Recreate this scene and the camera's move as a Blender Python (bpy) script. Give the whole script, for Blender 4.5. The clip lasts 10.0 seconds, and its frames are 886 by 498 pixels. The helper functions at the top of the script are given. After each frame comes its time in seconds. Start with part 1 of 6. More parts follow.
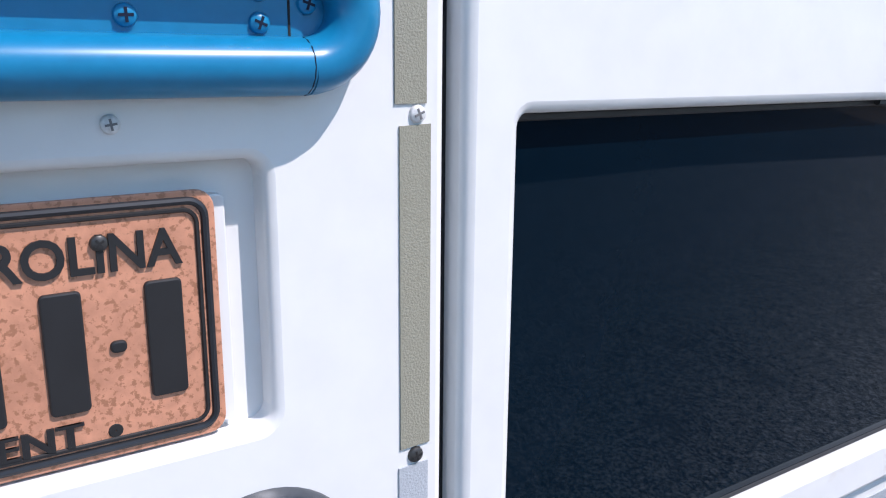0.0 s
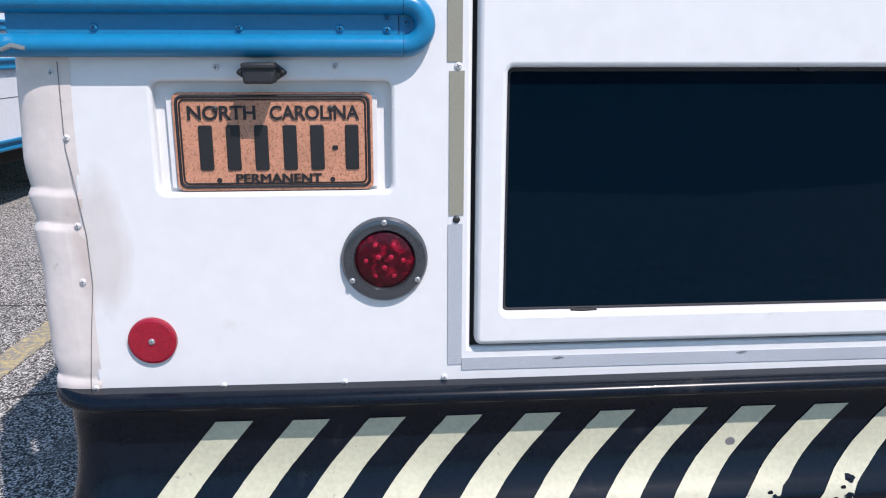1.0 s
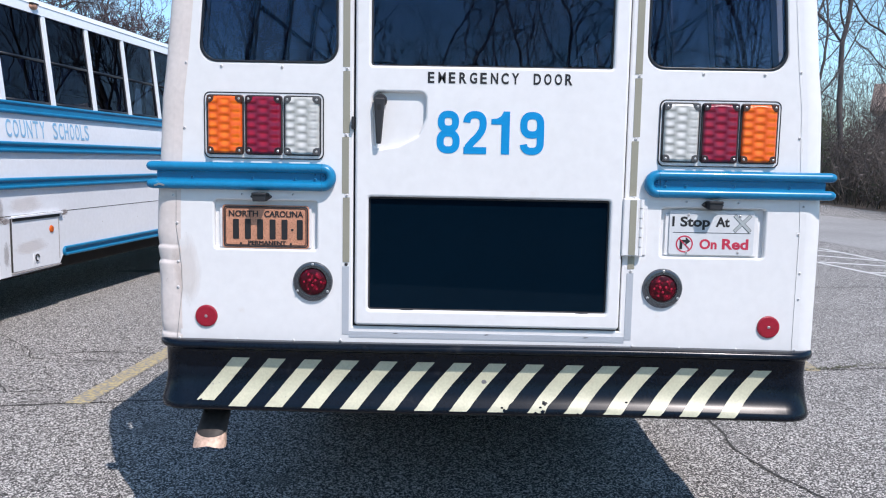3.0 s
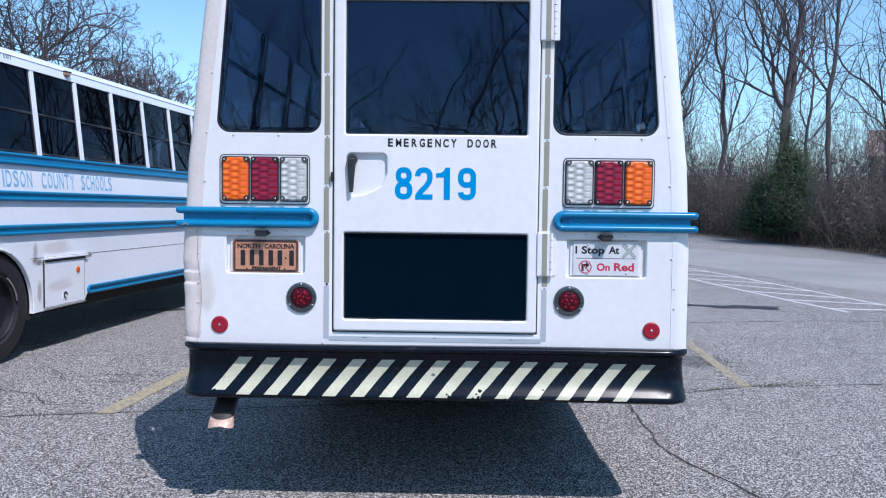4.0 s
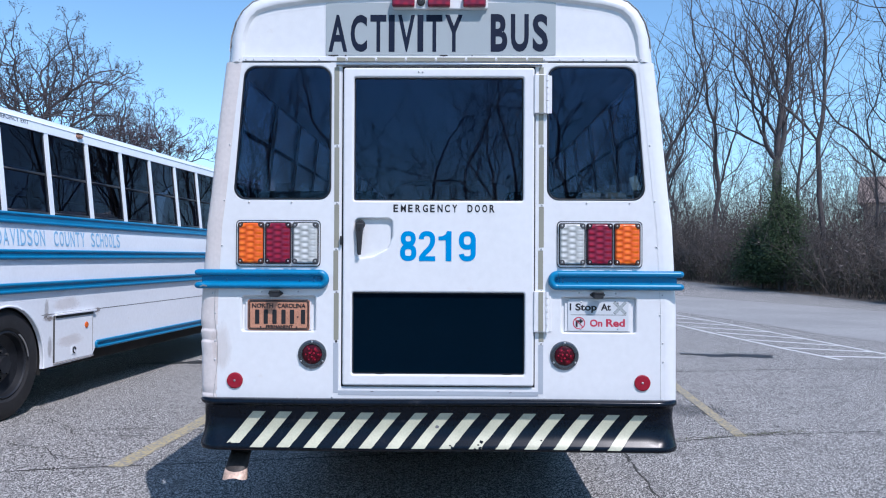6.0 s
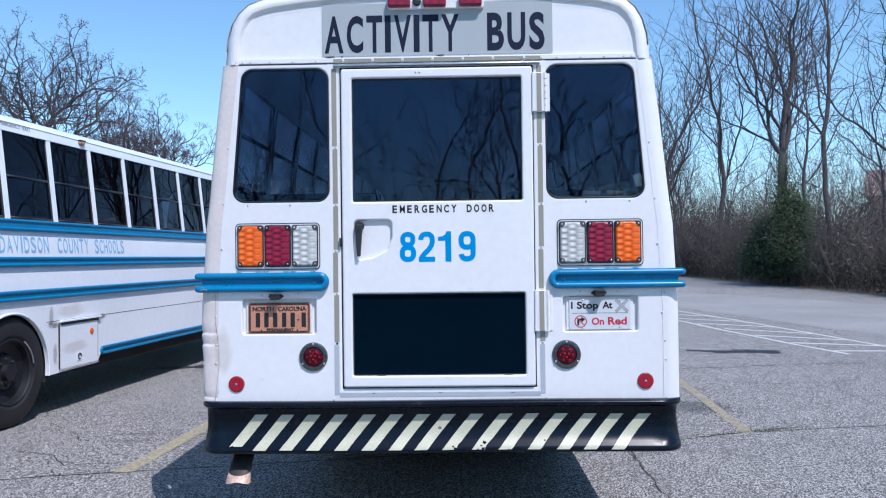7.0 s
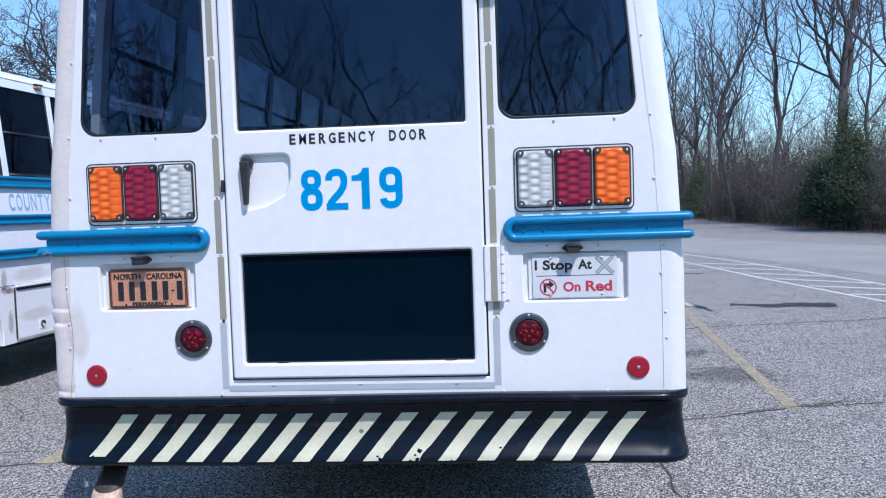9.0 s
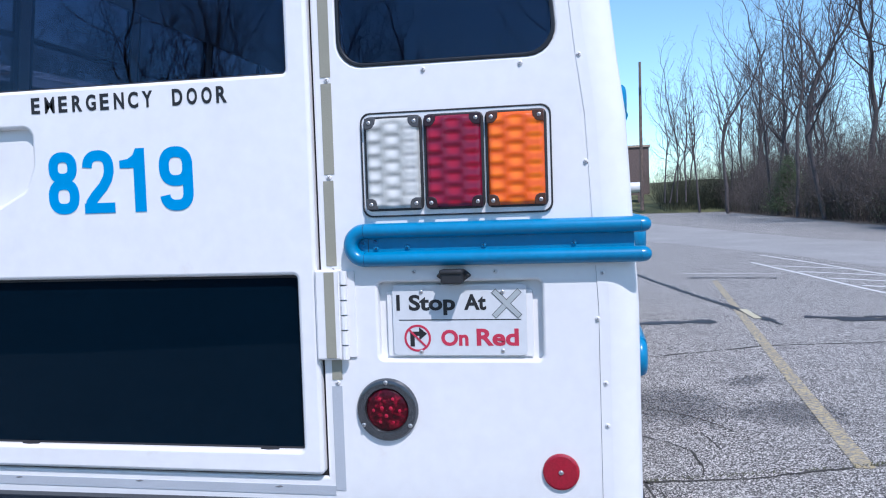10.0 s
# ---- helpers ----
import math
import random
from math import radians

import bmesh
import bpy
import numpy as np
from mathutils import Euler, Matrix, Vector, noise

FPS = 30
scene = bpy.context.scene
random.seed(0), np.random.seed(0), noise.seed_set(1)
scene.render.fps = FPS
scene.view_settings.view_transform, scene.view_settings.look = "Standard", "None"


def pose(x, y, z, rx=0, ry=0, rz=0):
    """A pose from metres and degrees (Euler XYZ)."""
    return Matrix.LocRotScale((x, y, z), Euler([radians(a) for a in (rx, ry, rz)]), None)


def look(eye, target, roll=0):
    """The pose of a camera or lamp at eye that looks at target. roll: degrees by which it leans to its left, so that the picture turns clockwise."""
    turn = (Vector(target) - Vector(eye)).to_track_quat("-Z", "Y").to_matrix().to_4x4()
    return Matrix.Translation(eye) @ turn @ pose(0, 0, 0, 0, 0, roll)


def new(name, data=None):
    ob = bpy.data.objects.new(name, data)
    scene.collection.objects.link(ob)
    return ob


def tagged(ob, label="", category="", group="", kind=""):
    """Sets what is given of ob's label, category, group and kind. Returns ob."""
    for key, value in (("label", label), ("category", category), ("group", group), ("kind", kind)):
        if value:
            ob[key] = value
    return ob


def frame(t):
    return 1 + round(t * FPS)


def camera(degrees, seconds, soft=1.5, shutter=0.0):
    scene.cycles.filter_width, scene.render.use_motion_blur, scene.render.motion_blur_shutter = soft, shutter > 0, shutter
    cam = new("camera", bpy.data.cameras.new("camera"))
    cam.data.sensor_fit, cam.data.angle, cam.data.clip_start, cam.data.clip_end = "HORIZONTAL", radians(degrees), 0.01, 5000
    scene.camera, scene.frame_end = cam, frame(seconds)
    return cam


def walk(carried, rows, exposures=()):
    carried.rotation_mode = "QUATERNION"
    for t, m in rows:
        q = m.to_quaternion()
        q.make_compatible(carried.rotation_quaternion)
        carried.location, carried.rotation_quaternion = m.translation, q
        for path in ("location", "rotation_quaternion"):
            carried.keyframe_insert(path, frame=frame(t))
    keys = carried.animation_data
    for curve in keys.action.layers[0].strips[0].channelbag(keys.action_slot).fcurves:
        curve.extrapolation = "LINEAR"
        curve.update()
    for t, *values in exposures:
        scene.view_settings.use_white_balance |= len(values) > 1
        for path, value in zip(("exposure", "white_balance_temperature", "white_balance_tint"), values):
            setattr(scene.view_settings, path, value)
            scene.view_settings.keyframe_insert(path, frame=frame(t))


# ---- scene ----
from mathutils.geometry import tessellate_polygon as tessellate

cam = camera(58.2, 10.0, 1.1)
PATH = [
    (0, (-0.798, -0.472, 1.425), (0.267, 1.156, 0.959), 0.5),
    (0.1, (-0.79, -0.518, 1.432), (0.11, 1.207, 0.971), 0.9),
    (0.2, (-0.775, -0.59, 1.447), (-0.085, 1.234, 1.003), 1.1),
    (0.3, (-0.766, -0.666, 1.456), (-0.272, 1.218, 1.001), 0.8),
    (0.4, (-0.77, -0.755, 1.449), (-0.413, 1.163, 1.006), -0.0),
    (0.5, (-0.75, -0.843, 1.436), (-0.539, 1.094, 0.985), -0.8),
    (0.6, (-0.719, -0.932, 1.444), (-0.602, 1.0, 0.94), -1.2),
    (0.7, (-0.727, -1.038, 1.429), (-0.594, 0.893, 0.923), -1.1),
    (0.8, (-0.704, -1.136, 1.435), (-0.577, 0.791, 0.913), -0.9),
    (0.9, (-0.679, -1.23, 1.436), (-0.536, 0.696, 0.917), -0.4),
    (1, (-0.639, -1.32, 1.422), (-0.488, 0.611, 0.924), 0.1),
    (1.1, (-0.598, -1.412, 1.414), (-0.437, 0.515, 0.902), 0.5),
    (1.2, (-0.551, -1.498, 1.408), (-0.402, 0.424, 0.873), 0.7),
    (1.3, (-0.501, -1.57, 1.401), (-0.399, 0.355, 0.868), 0.8),
    (1.4, (-0.475, -1.657, 1.399), (-0.402, 0.275, 0.886), 0.8),
    (1.5, (-0.442, -1.732, 1.399), (-0.411, 0.204, 0.901), 0.6),
    (1.6, (-0.445, -1.815, 1.404), (-0.419, 0.126, 0.92), 0.6),
    (1.7, (-0.44, -1.892, 1.412), (-0.429, 0.048, 0.925), 0.7),
    (1.8, (-0.432, -1.976, 1.423), (-0.436, -0.038, 0.932), 0.7),
    (1.9, (-0.435, -2.065, 1.433), (-0.437, -0.126, 0.941), 0.7),
    (2, (-0.431, -2.146, 1.443), (-0.434, -0.206, 0.958), 0.8),
    (2.1, (-0.393, -2.23, 1.45), (-0.414, -0.286, 0.983), 1.0),
    (2.2, (-0.341, -2.311, 1.459), (-0.38, -0.362, 1.014), 1.0),
    (2.3, (-0.295, -2.392, 1.467), (-0.338, -0.437, 1.045), 1.0),
    (2.4, (-0.254, -2.464, 1.471), (-0.286, -0.503, 1.078), 1.1),
    (2.5, (-0.205, -2.535, 1.479), (-0.237, -0.569, 1.112), 1.2),
    (2.6, (-0.178, -2.606, 1.49), (-0.204, -0.635, 1.15), 1.1),
    (2.7, (-0.161, -2.682, 1.5), (-0.177, -0.705, 1.196), 1.1),
    (3.8, (0.042, -3.657, 1.534), (0.003, -1.662, 1.408), 0.8),
    (4, (0.118, -3.837, 1.507), (0.082, -1.84, 1.405), 0.7),
    (4.2, (0.134, -3.954, 1.524), (0.1, -1.955, 1.448), 0.7),
    (4.3, (0.135, -4.011, 1.539), (0.099, -2.012, 1.472), 0.7),
    (4.5, (0.128, -4.066, 1.565), (0.087, -2.067, 1.511), 0.7),
    (4.7, (0.114, -4.098, 1.571), (0.074, -2.099, 1.538), 0.7),
    (5, (0.09, -4.129, 1.578), (0.057, -2.129, 1.565), 0.6),
    (5.5, (0.093, -4.113, 1.572), (0.063, -2.114, 1.589), 0.5),
    (7, (0.128, -4.081, 1.569), (0.083, -2.081, 1.59), -0.7),
    (7.5, (0.185, -4.059, 1.56), (0.114, -2.06, 1.553), -1.0),
    (7.7, (0.217, -4.024, 1.548), (0.137, -2.026, 1.528), -1.2),
    (8, (0.264, -3.915, 1.53), (0.164, -1.918, 1.487), -1.4),
    (8.3, (0.299, -3.662, 1.53), (0.182, -1.667, 1.453), -1.6),
    (8.5, (0.329, -3.454, 1.53), (0.201, -1.459, 1.453), -1.7),
    (8.7, (0.431, -3.262, 1.531), (0.275, -1.27, 1.448), -1.8),
    (8.8, (0.49, -3.164, 1.532), (0.322, -1.173, 1.44), -1.9),
    (9, (0.604, -2.977, 1.534), (0.432, -0.987, 1.436), -1.9),
    (9.2, (0.713, -2.794, 1.534), (0.524, -0.805, 1.454), -1.9),
    (9.3, (0.766, -2.677, 1.528), (0.564, -0.689, 1.447), -2.0),
    (9.5, (0.851, -2.433, 1.518), (0.605, -0.451, 1.418), -2.1),
    (9.6, (0.897, -2.274, 1.519), (0.622, -0.295, 1.424), -2.0),
    (9.7, (0.938, -2.141, 1.517), (0.641, -0.165, 1.446), -2.1),
    (9.8, (1.002, -2.038, 1.524), (0.674, -0.066, 1.464), -2.0),
    (10, (1.139, -1.786, 1.53), (0.771, 0.177, 1.43), -1.9),
]
SUN_STRENGTH, SKY_STRENGTH = 5.1, 0.165
walk(cam, [(t, look(eye, target, roll)) for t, eye, target, roll in PATH],
     [(0, 0.09, 6300, 20), (0.5, 0.03, 6400, 20), (1, 0.0, 6400, 19.5), (2.6, 0.0, 6500, 18), (4.2, -0.13, 5850, 18.5), (7.5, -0.16, 5800, 18.5), (10, -0.08, 5800, 19)])

# ---- world and sun ----
SUN = Vector((0.385, -0.58, 1.0)).normalized()
world = bpy.data.worlds.new("sky")
scene.world = world
world.use_nodes = True
wn = world.node_tree
sky = wn.nodes.new("ShaderNodeTexSky")
sky.sky_type = "NISHITA"
sky.sun_disc = False
sky.sun_elevation = math.asin(SUN.z)
sky.sun_rotation = math.atan2(SUN.x, SUN.y)
sky.air_density, sky.dust_density, sky.ozone_density = 1.0, 0.3, 4.0
sky.altitude = 300
wn.nodes["Background"].inputs["Strength"].default_value = SKY_STRENGTH
haze = wn.nodes.new("ShaderNodeMix")
haze.data_type, haze.blend_type = "RGBA", "MULTIPLY"
haze.inputs["Factor"].default_value, haze.inputs["B"].default_value = 1.0, (1.17, 1.34, 1.20, 1)
wn.links.new(sky.outputs["Color"], haze.inputs["A"])
wn.links.new(haze.outputs["Result"], wn.nodes["Background"].inputs["Color"])
sun_data = bpy.data.lights.new("sun", "SUN")
sun_data.energy, sun_data.angle, sun_data.color = SUN_STRENGTH, radians(0.5), (1.0, 0.94, 0.86)
sun = new("sun", sun_data)
sun.matrix_world = look(SUN * 50, (0, 0, 0))


# ---- materials ----
def material(name, color, rough=0.5, metal=0.0, var=0.12, scale=4.0, fine=60.0, bump=0.0, coat=0.0, spec=0.5, dark=None, spots=0.0,
             spot_scale=30.0, bump_scale=None, ior=1.5):
    """A surface with broad stains, fine grain, optional spots of a second colour and fine relief."""
    m = bpy.data.materials.new(name)
    m.use_nodes = True
    t = m.node_tree
    b = t.nodes["Principled BSDF"]
    b.inputs["Roughness"].default_value, b.inputs["Metallic"].default_value = rough, metal
    b.inputs["Coat Weight"].default_value, b.inputs["Specular IOR Level"].default_value = coat, spec
    b.inputs["Coat Roughness"].default_value, b.inputs["IOR"].default_value = 0.06, ior
    co = t.nodes.new("ShaderNodeTexCoord")
    broad, grain = t.nodes.new("ShaderNodeTexNoise"), t.nodes.new("ShaderNodeTexNoise")
    broad.inputs["Scale"].default_value, broad.inputs["Detail"].default_value = scale, 5
    grain.inputs["Scale"].default_value, grain.inputs["Detail"].default_value = fine, 3
    for n in (broad, grain):
        t.links.new(co.outputs["Object"], n.inputs["Vector"])
    add = t.nodes.new("ShaderNodeMath")
    add.operation = "ADD"
    t.links.new(broad.outputs["Fac"], add.inputs[0])
    t.links.new(grain.outputs["Fac"], add.inputs[1])
    ramp = t.nodes.new("ShaderNodeMapRange")
    ramp.inputs["From Min"].default_value, ramp.inputs["From Max"].default_value = 0.7, 1.3
    t.links.new(add.outputs[0], ramp.inputs["Value"])
    mix = t.nodes.new("ShaderNodeMix")
    mix.data_type = "RGBA"
    low = dark or [c * (1 - var) for c in color]
    mix.inputs["A"].default_value = (*low, 1)
    mix.inputs["B"].default_value = (*[min(1, c * (1 + var * 0.5)) for c in color], 1)
    t.links.new(ramp.outputs["Result"], mix.inputs["Factor"])
    out = mix.outputs["Result"]
    t.links.new(out, b.inputs["Base Color"])
    if bump:
        bn = t.nodes.new("ShaderNodeBump")
        bn.inputs["Strength"].default_value, bn.inputs["Distance"].default_value = bump, 0.004
        src = grain
        if bump_scale:
            src = t.nodes.new("ShaderNodeTexNoise")
            src.inputs["Scale"].default_value, src.inputs["Detail"].default_value = bump_scale, 4
            t.links.new(co.outputs["Object"], src.inputs["Vector"])
        t.links.new(src.outputs["Fac"], bn.inputs["Height"])
        t.links.new(bn.outputs["Normal"], b.inputs["Normal"])
    m["mix"] = mix.name
    return m


def spotted(m, color, scale, low, high, kind="noise"):
    """Spots of another colour over a material: rust, wear or aggregate."""
    t = m.node_tree
    b = t.nodes["Principled BSDF"]
    prev = t.nodes[m["mix"]].outputs["Result"]
    co = t.nodes.new("ShaderNodeTexCoord")
    if kind == "cell":
        n = t.nodes.new("ShaderNodeTexVoronoi")
        n.inputs["Scale"].default_value = scale
        src = n.outputs["Color"]
    else:
        n = t.nodes.new("ShaderNodeTexNoise")
        n.inputs["Scale"].default_value, n.inputs["Detail"].default_value, n.inputs["Roughness"].default_value = scale, 6, 0.6
        src = n.outputs["Fac"]
    t.links.new(co.outputs["Object"], n.inputs["Vector"])
    r = t.nodes.new("ShaderNodeMapRange")
    r.inputs["From Min"].default_value, r.inputs["From Max"].default_value = low, high
    t.links.new(src, r.inputs["Value"])
    mx = t.nodes.new("ShaderNodeMix")
    mx.data_type = "RGBA"
    t.links.new(r.outputs["Result"], mx.inputs["Factor"])
    t.links.new(prev, mx.inputs["A"])
    mx.inputs["B"].default_value = (*color, 1)
    t.links.new(mx.outputs["Result"], b.inputs["Base Color"])
    m["mix"] = mx.name
    return m


def glass_material(name, color, rough=0.0, ior=1.5):
    m = bpy.data.materials.new(name)
    m.use_nodes = True
    b = m.node_tree.nodes["Principled BSDF"]
    b.inputs["Base Color"].default_value = (*color, 1)
    b.inputs["Transmission Weight"].default_value = 1.0
    b.inputs["Roughness"].default_value = rough
    b.inputs["IOR"].default_value = ior
    b.inputs["Specular Tint"].default_value = (0.38, 0.60, 1.0, 1)
    return m


WHITE = spotted(material("white bus paint", (0.72, 0.72, 0.72), 0.42, var=0.05, scale=1.3, fine=25, coat=0.06, bump=0.02, bump_scale=6),
                (0.62, 0.58, 0.54), 9.0, 0.66, 0.85)
WHITE_COACH = material("glossy white coach paint", (0.86, 0.89, 0.93), 0.25, var=0.05, scale=1.1, fine=25, coat=0.3, bump=0.03, bump_scale=4)
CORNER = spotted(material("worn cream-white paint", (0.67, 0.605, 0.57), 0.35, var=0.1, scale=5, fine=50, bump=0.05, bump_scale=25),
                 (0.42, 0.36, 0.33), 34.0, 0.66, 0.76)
BLUE = spotted(material("sky-blue paint", (0.003, 0.185, 0.37), 0.3, var=0.12, scale=8, fine=80, coat=0.08, spec=0.4),
               (0.08, 0.25, 0.40), 22.0, 0.68, 0.80)
BLUE_FADED = material("faded blue vinyl", (0.26, 0.52, 0.74), 0.5, var=0.15, scale=22, fine=90)
BLUE_VINYL = material("bright blue vinyl", (0.001, 0.25, 0.56), 0.45, var=0.06, spec=0.15)
BLACK = spotted(material("black bumper paint", (0.003, 0.0065, 0.013), 0.24, var=0.3, scale=6, fine=90, spec=0.2, coat=0.06, bump=0.05, bump_scale=9),
                (0.03, 0.03, 0.034), 14.0, 0.62, 0.85)
RUBBER = material("black rubber", (0.018, 0.019, 0.022), 0.55, var=0.25, fine=120)
GREY_RUBBER = material("charcoal window gasket", (0.007, 0.009, 0.014), 0.42, var=0.2, fine=120)
GAP = material("black door seal", (0.012, 0.012, 0.013), 0.8)
SLOT = material("shadowed screw slot", (0.16, 0.16, 0.165), 0.7)
NAVY = material("dark navy lettering", (0.007, 0.013, 0.034), 0.55, spec=0.2, var=0.3, fine=150)
TEXT_BLACK = material("black lettering", (0.014, 0.014, 0.016), 0.5, var=0.2)
RED_INK = material("red lettering", (0.50, 0.03, 0.07), 0.5, var=0.15)
STEEL = material("zinc screw", (0.55, 0.55, 0.55), 0.35, metal=0.8, var=0.3, fine=400)
WHITE_SCREW = material("painted white screw", (0.66, 0.66, 0.66), 0.4, var=0.3, fine=300)
DARK_SCREW = material("dark steel screw", (0.05, 0.05, 0.05), 0.4, metal=0.4)
SATIN = material("satin steel bezel", (0.74, 0.74, 0.75), 0.4, metal=0.15, var=0.1, scale=15, fine=200)
TAPE = material("dull olive reflective tape", (0.29, 0.28, 0.22), 0.4, var=0.12, fine=500, bump=0.25, bump_scale=600)
TAPE_GREY = material("grey reflective tape", (0.42, 0.45, 0.49), 0.35, var=0.12, fine=500, bump=0.25, bump_scale=600)
SCUFF = material("grey road grime", (0.40, 0.38, 0.38), 0.7, var=0.4, scale=30, fine=120)
SIGN_GREY = material("grey reflective sheeting", (0.37, 0.405, 0.41), 0.4, var=0.06, fine=400, bump=0.2, bump_scale=500)
AMBER = material("amber lens", (0.70, 0.095, 0.003), 0.3, var=0.12, fine=60, coat=0.12)
RED = material("red lens", (0.17, 0.002, 0.026), 0.3, var=0.2, fine=60, coat=0.12)
CLEAR = material("clear lens over reflector", (0.42, 0.43, 0.41), 0.28, var=0.2, fine=60, coat=0.15)
REFLECTOR = material("red reflector", (0.28, 0.003, 0.018), 0.25, var=0.25, fine=500, bump=0.3, bump_scale=420, coat=0.3)
def facet_glints(m, color, w, h):
    """Paints glints of the optics into the colour, in three slightly staggered columns and seven rows about the lens's
    middle.
    """
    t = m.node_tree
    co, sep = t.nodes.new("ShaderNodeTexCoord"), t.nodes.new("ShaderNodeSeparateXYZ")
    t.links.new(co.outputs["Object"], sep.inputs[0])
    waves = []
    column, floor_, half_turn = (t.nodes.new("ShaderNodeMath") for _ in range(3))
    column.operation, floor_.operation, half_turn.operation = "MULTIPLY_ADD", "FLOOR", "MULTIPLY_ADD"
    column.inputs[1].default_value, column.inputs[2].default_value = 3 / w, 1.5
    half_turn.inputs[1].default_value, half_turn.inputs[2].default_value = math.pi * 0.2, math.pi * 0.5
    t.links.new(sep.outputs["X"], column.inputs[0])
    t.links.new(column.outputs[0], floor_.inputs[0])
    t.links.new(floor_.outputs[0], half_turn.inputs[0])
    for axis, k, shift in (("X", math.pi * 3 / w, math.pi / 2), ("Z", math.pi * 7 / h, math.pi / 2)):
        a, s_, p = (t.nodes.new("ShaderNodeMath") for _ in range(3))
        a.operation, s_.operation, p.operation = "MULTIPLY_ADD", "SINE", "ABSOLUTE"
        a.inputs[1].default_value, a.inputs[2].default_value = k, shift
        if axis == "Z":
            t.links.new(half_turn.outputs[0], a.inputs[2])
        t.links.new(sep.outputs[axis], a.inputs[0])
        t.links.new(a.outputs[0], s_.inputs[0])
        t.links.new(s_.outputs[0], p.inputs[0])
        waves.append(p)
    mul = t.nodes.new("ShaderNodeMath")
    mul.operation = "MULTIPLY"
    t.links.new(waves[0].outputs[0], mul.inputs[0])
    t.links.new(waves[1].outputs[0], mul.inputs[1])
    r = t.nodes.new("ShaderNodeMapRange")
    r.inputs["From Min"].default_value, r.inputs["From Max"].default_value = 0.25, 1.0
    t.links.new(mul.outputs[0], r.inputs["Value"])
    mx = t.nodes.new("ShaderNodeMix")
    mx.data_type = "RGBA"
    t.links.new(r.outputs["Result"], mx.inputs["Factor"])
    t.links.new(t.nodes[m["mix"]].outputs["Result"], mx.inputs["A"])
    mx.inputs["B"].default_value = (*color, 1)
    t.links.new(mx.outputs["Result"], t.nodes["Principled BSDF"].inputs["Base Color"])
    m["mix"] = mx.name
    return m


# brighter colour in each lens stands for the glints of its optics
facet_glints(AMBER, (0.90, 0.18, 0.006), 0.130, 0.210)
facet_glints(RED, (0.32, 0.002, 0.024), 0.130, 0.210)
facet_glints(CLEAR, (0.64, 0.64, 0.615), 0.130, 0.210)
spotted(REFLECTOR, (0.33, 0.004, 0.022), 240.0, 0.45, 0.60, "cell")
STOP_LENS = material("deep red lens", (0.05, 0.001, 0.006), 0.22, var=0.6, scale=70, fine=120, spec=0.3, bump=0.5, bump_scale=90)
spotted(STOP_LENS, (0.24, 0.003, 0.018), 62.0, 0.52, 0.68)
LED = material("bright red lamp element", (0.42, 0.004, 0.03), 0.25, var=0.3, fine=300)
COPPER = spotted(material("orange plate paint", (0.57, 0.265, 0.165), 0.38, var=0.2, scale=22, fine=120, coat=0.2, bump=0.1),
                 (0.34, 0.15, 0.085), 260.0, 0.53, 0.60)
PLATE_RIM = material("brown worn plate rim", (0.016, 0.018, 0.023), 0.4, var=0.3, scale=30, fine=150)
STRIPE = spotted(material("cream reflective stripe", (0.50, 0.495, 0.365), 0.42, var=0.16, scale=7, fine=120),
                 (0.30, 0.29, 0.25), 60.0, 0.66, 0.72)
ALU = material("mill aluminium trim", (0.52, 0.53, 0.55), 0.3, metal=0.9, var=0.2)
RUST = material("scorched steel pipe", (0.62, 0.43, 0.33), 0.5, metal=0.1, var=0.45, scale=14, fine=80, bump=0.2)
SOOT_SHADE = material("sooty steel", (0.05, 0.042, 0.038), 0.6, metal=0.3, var=0.4, scale=14)
UNDER = material("dark underbody", (0.012, 0.012, 0.012), 0.8, var=0.3)
INSIDE = material("grey interior panel", (0.22, 0.23, 0.24), 0.6)
SEAT = material("dark green seat vinyl", (0.03, 0.07, 0.06), 0.5, var=0.3)
BLACK_GLASS = material("blacked-out glass", (0.0008, 0.006, 0.013), 0.03, var=0.1, spec=0.17)
BLACK_GLASS.node_tree.nodes["Principled BSDF"].inputs["Specular Tint"].default_value = (0.5, 0.78, 1.0, 1)
TINT = glass_material("tinted window glass", (0.18, 0.21, 0.28))
TINT_DARK = glass_material("dark window glass", (0.03, 0.04, 0.075), ior=1.24)
TINT_DARK.node_tree.nodes["Principled BSDF"].inputs["Specular Tint"].default_value = (0.30, 0.48, 1.0, 1)
TYRE = spotted(material("dusty tyre rubber", (0.012, 0.012, 0.014), 0.7, var=0.3, fine=70, bump=0.3), (0.025, 0.024, 0.023), 12, 0.55, 0.75)
RIM = material("grey wheel rim", (0.016, 0.018, 0.023), 0.5, metal=0.3, var=0.4, scale=9)
ORANGE = material("orange marker lens", (0.75, 0.14, 0.015), 0.25, var=0.2, fine=200, coat=0.4)
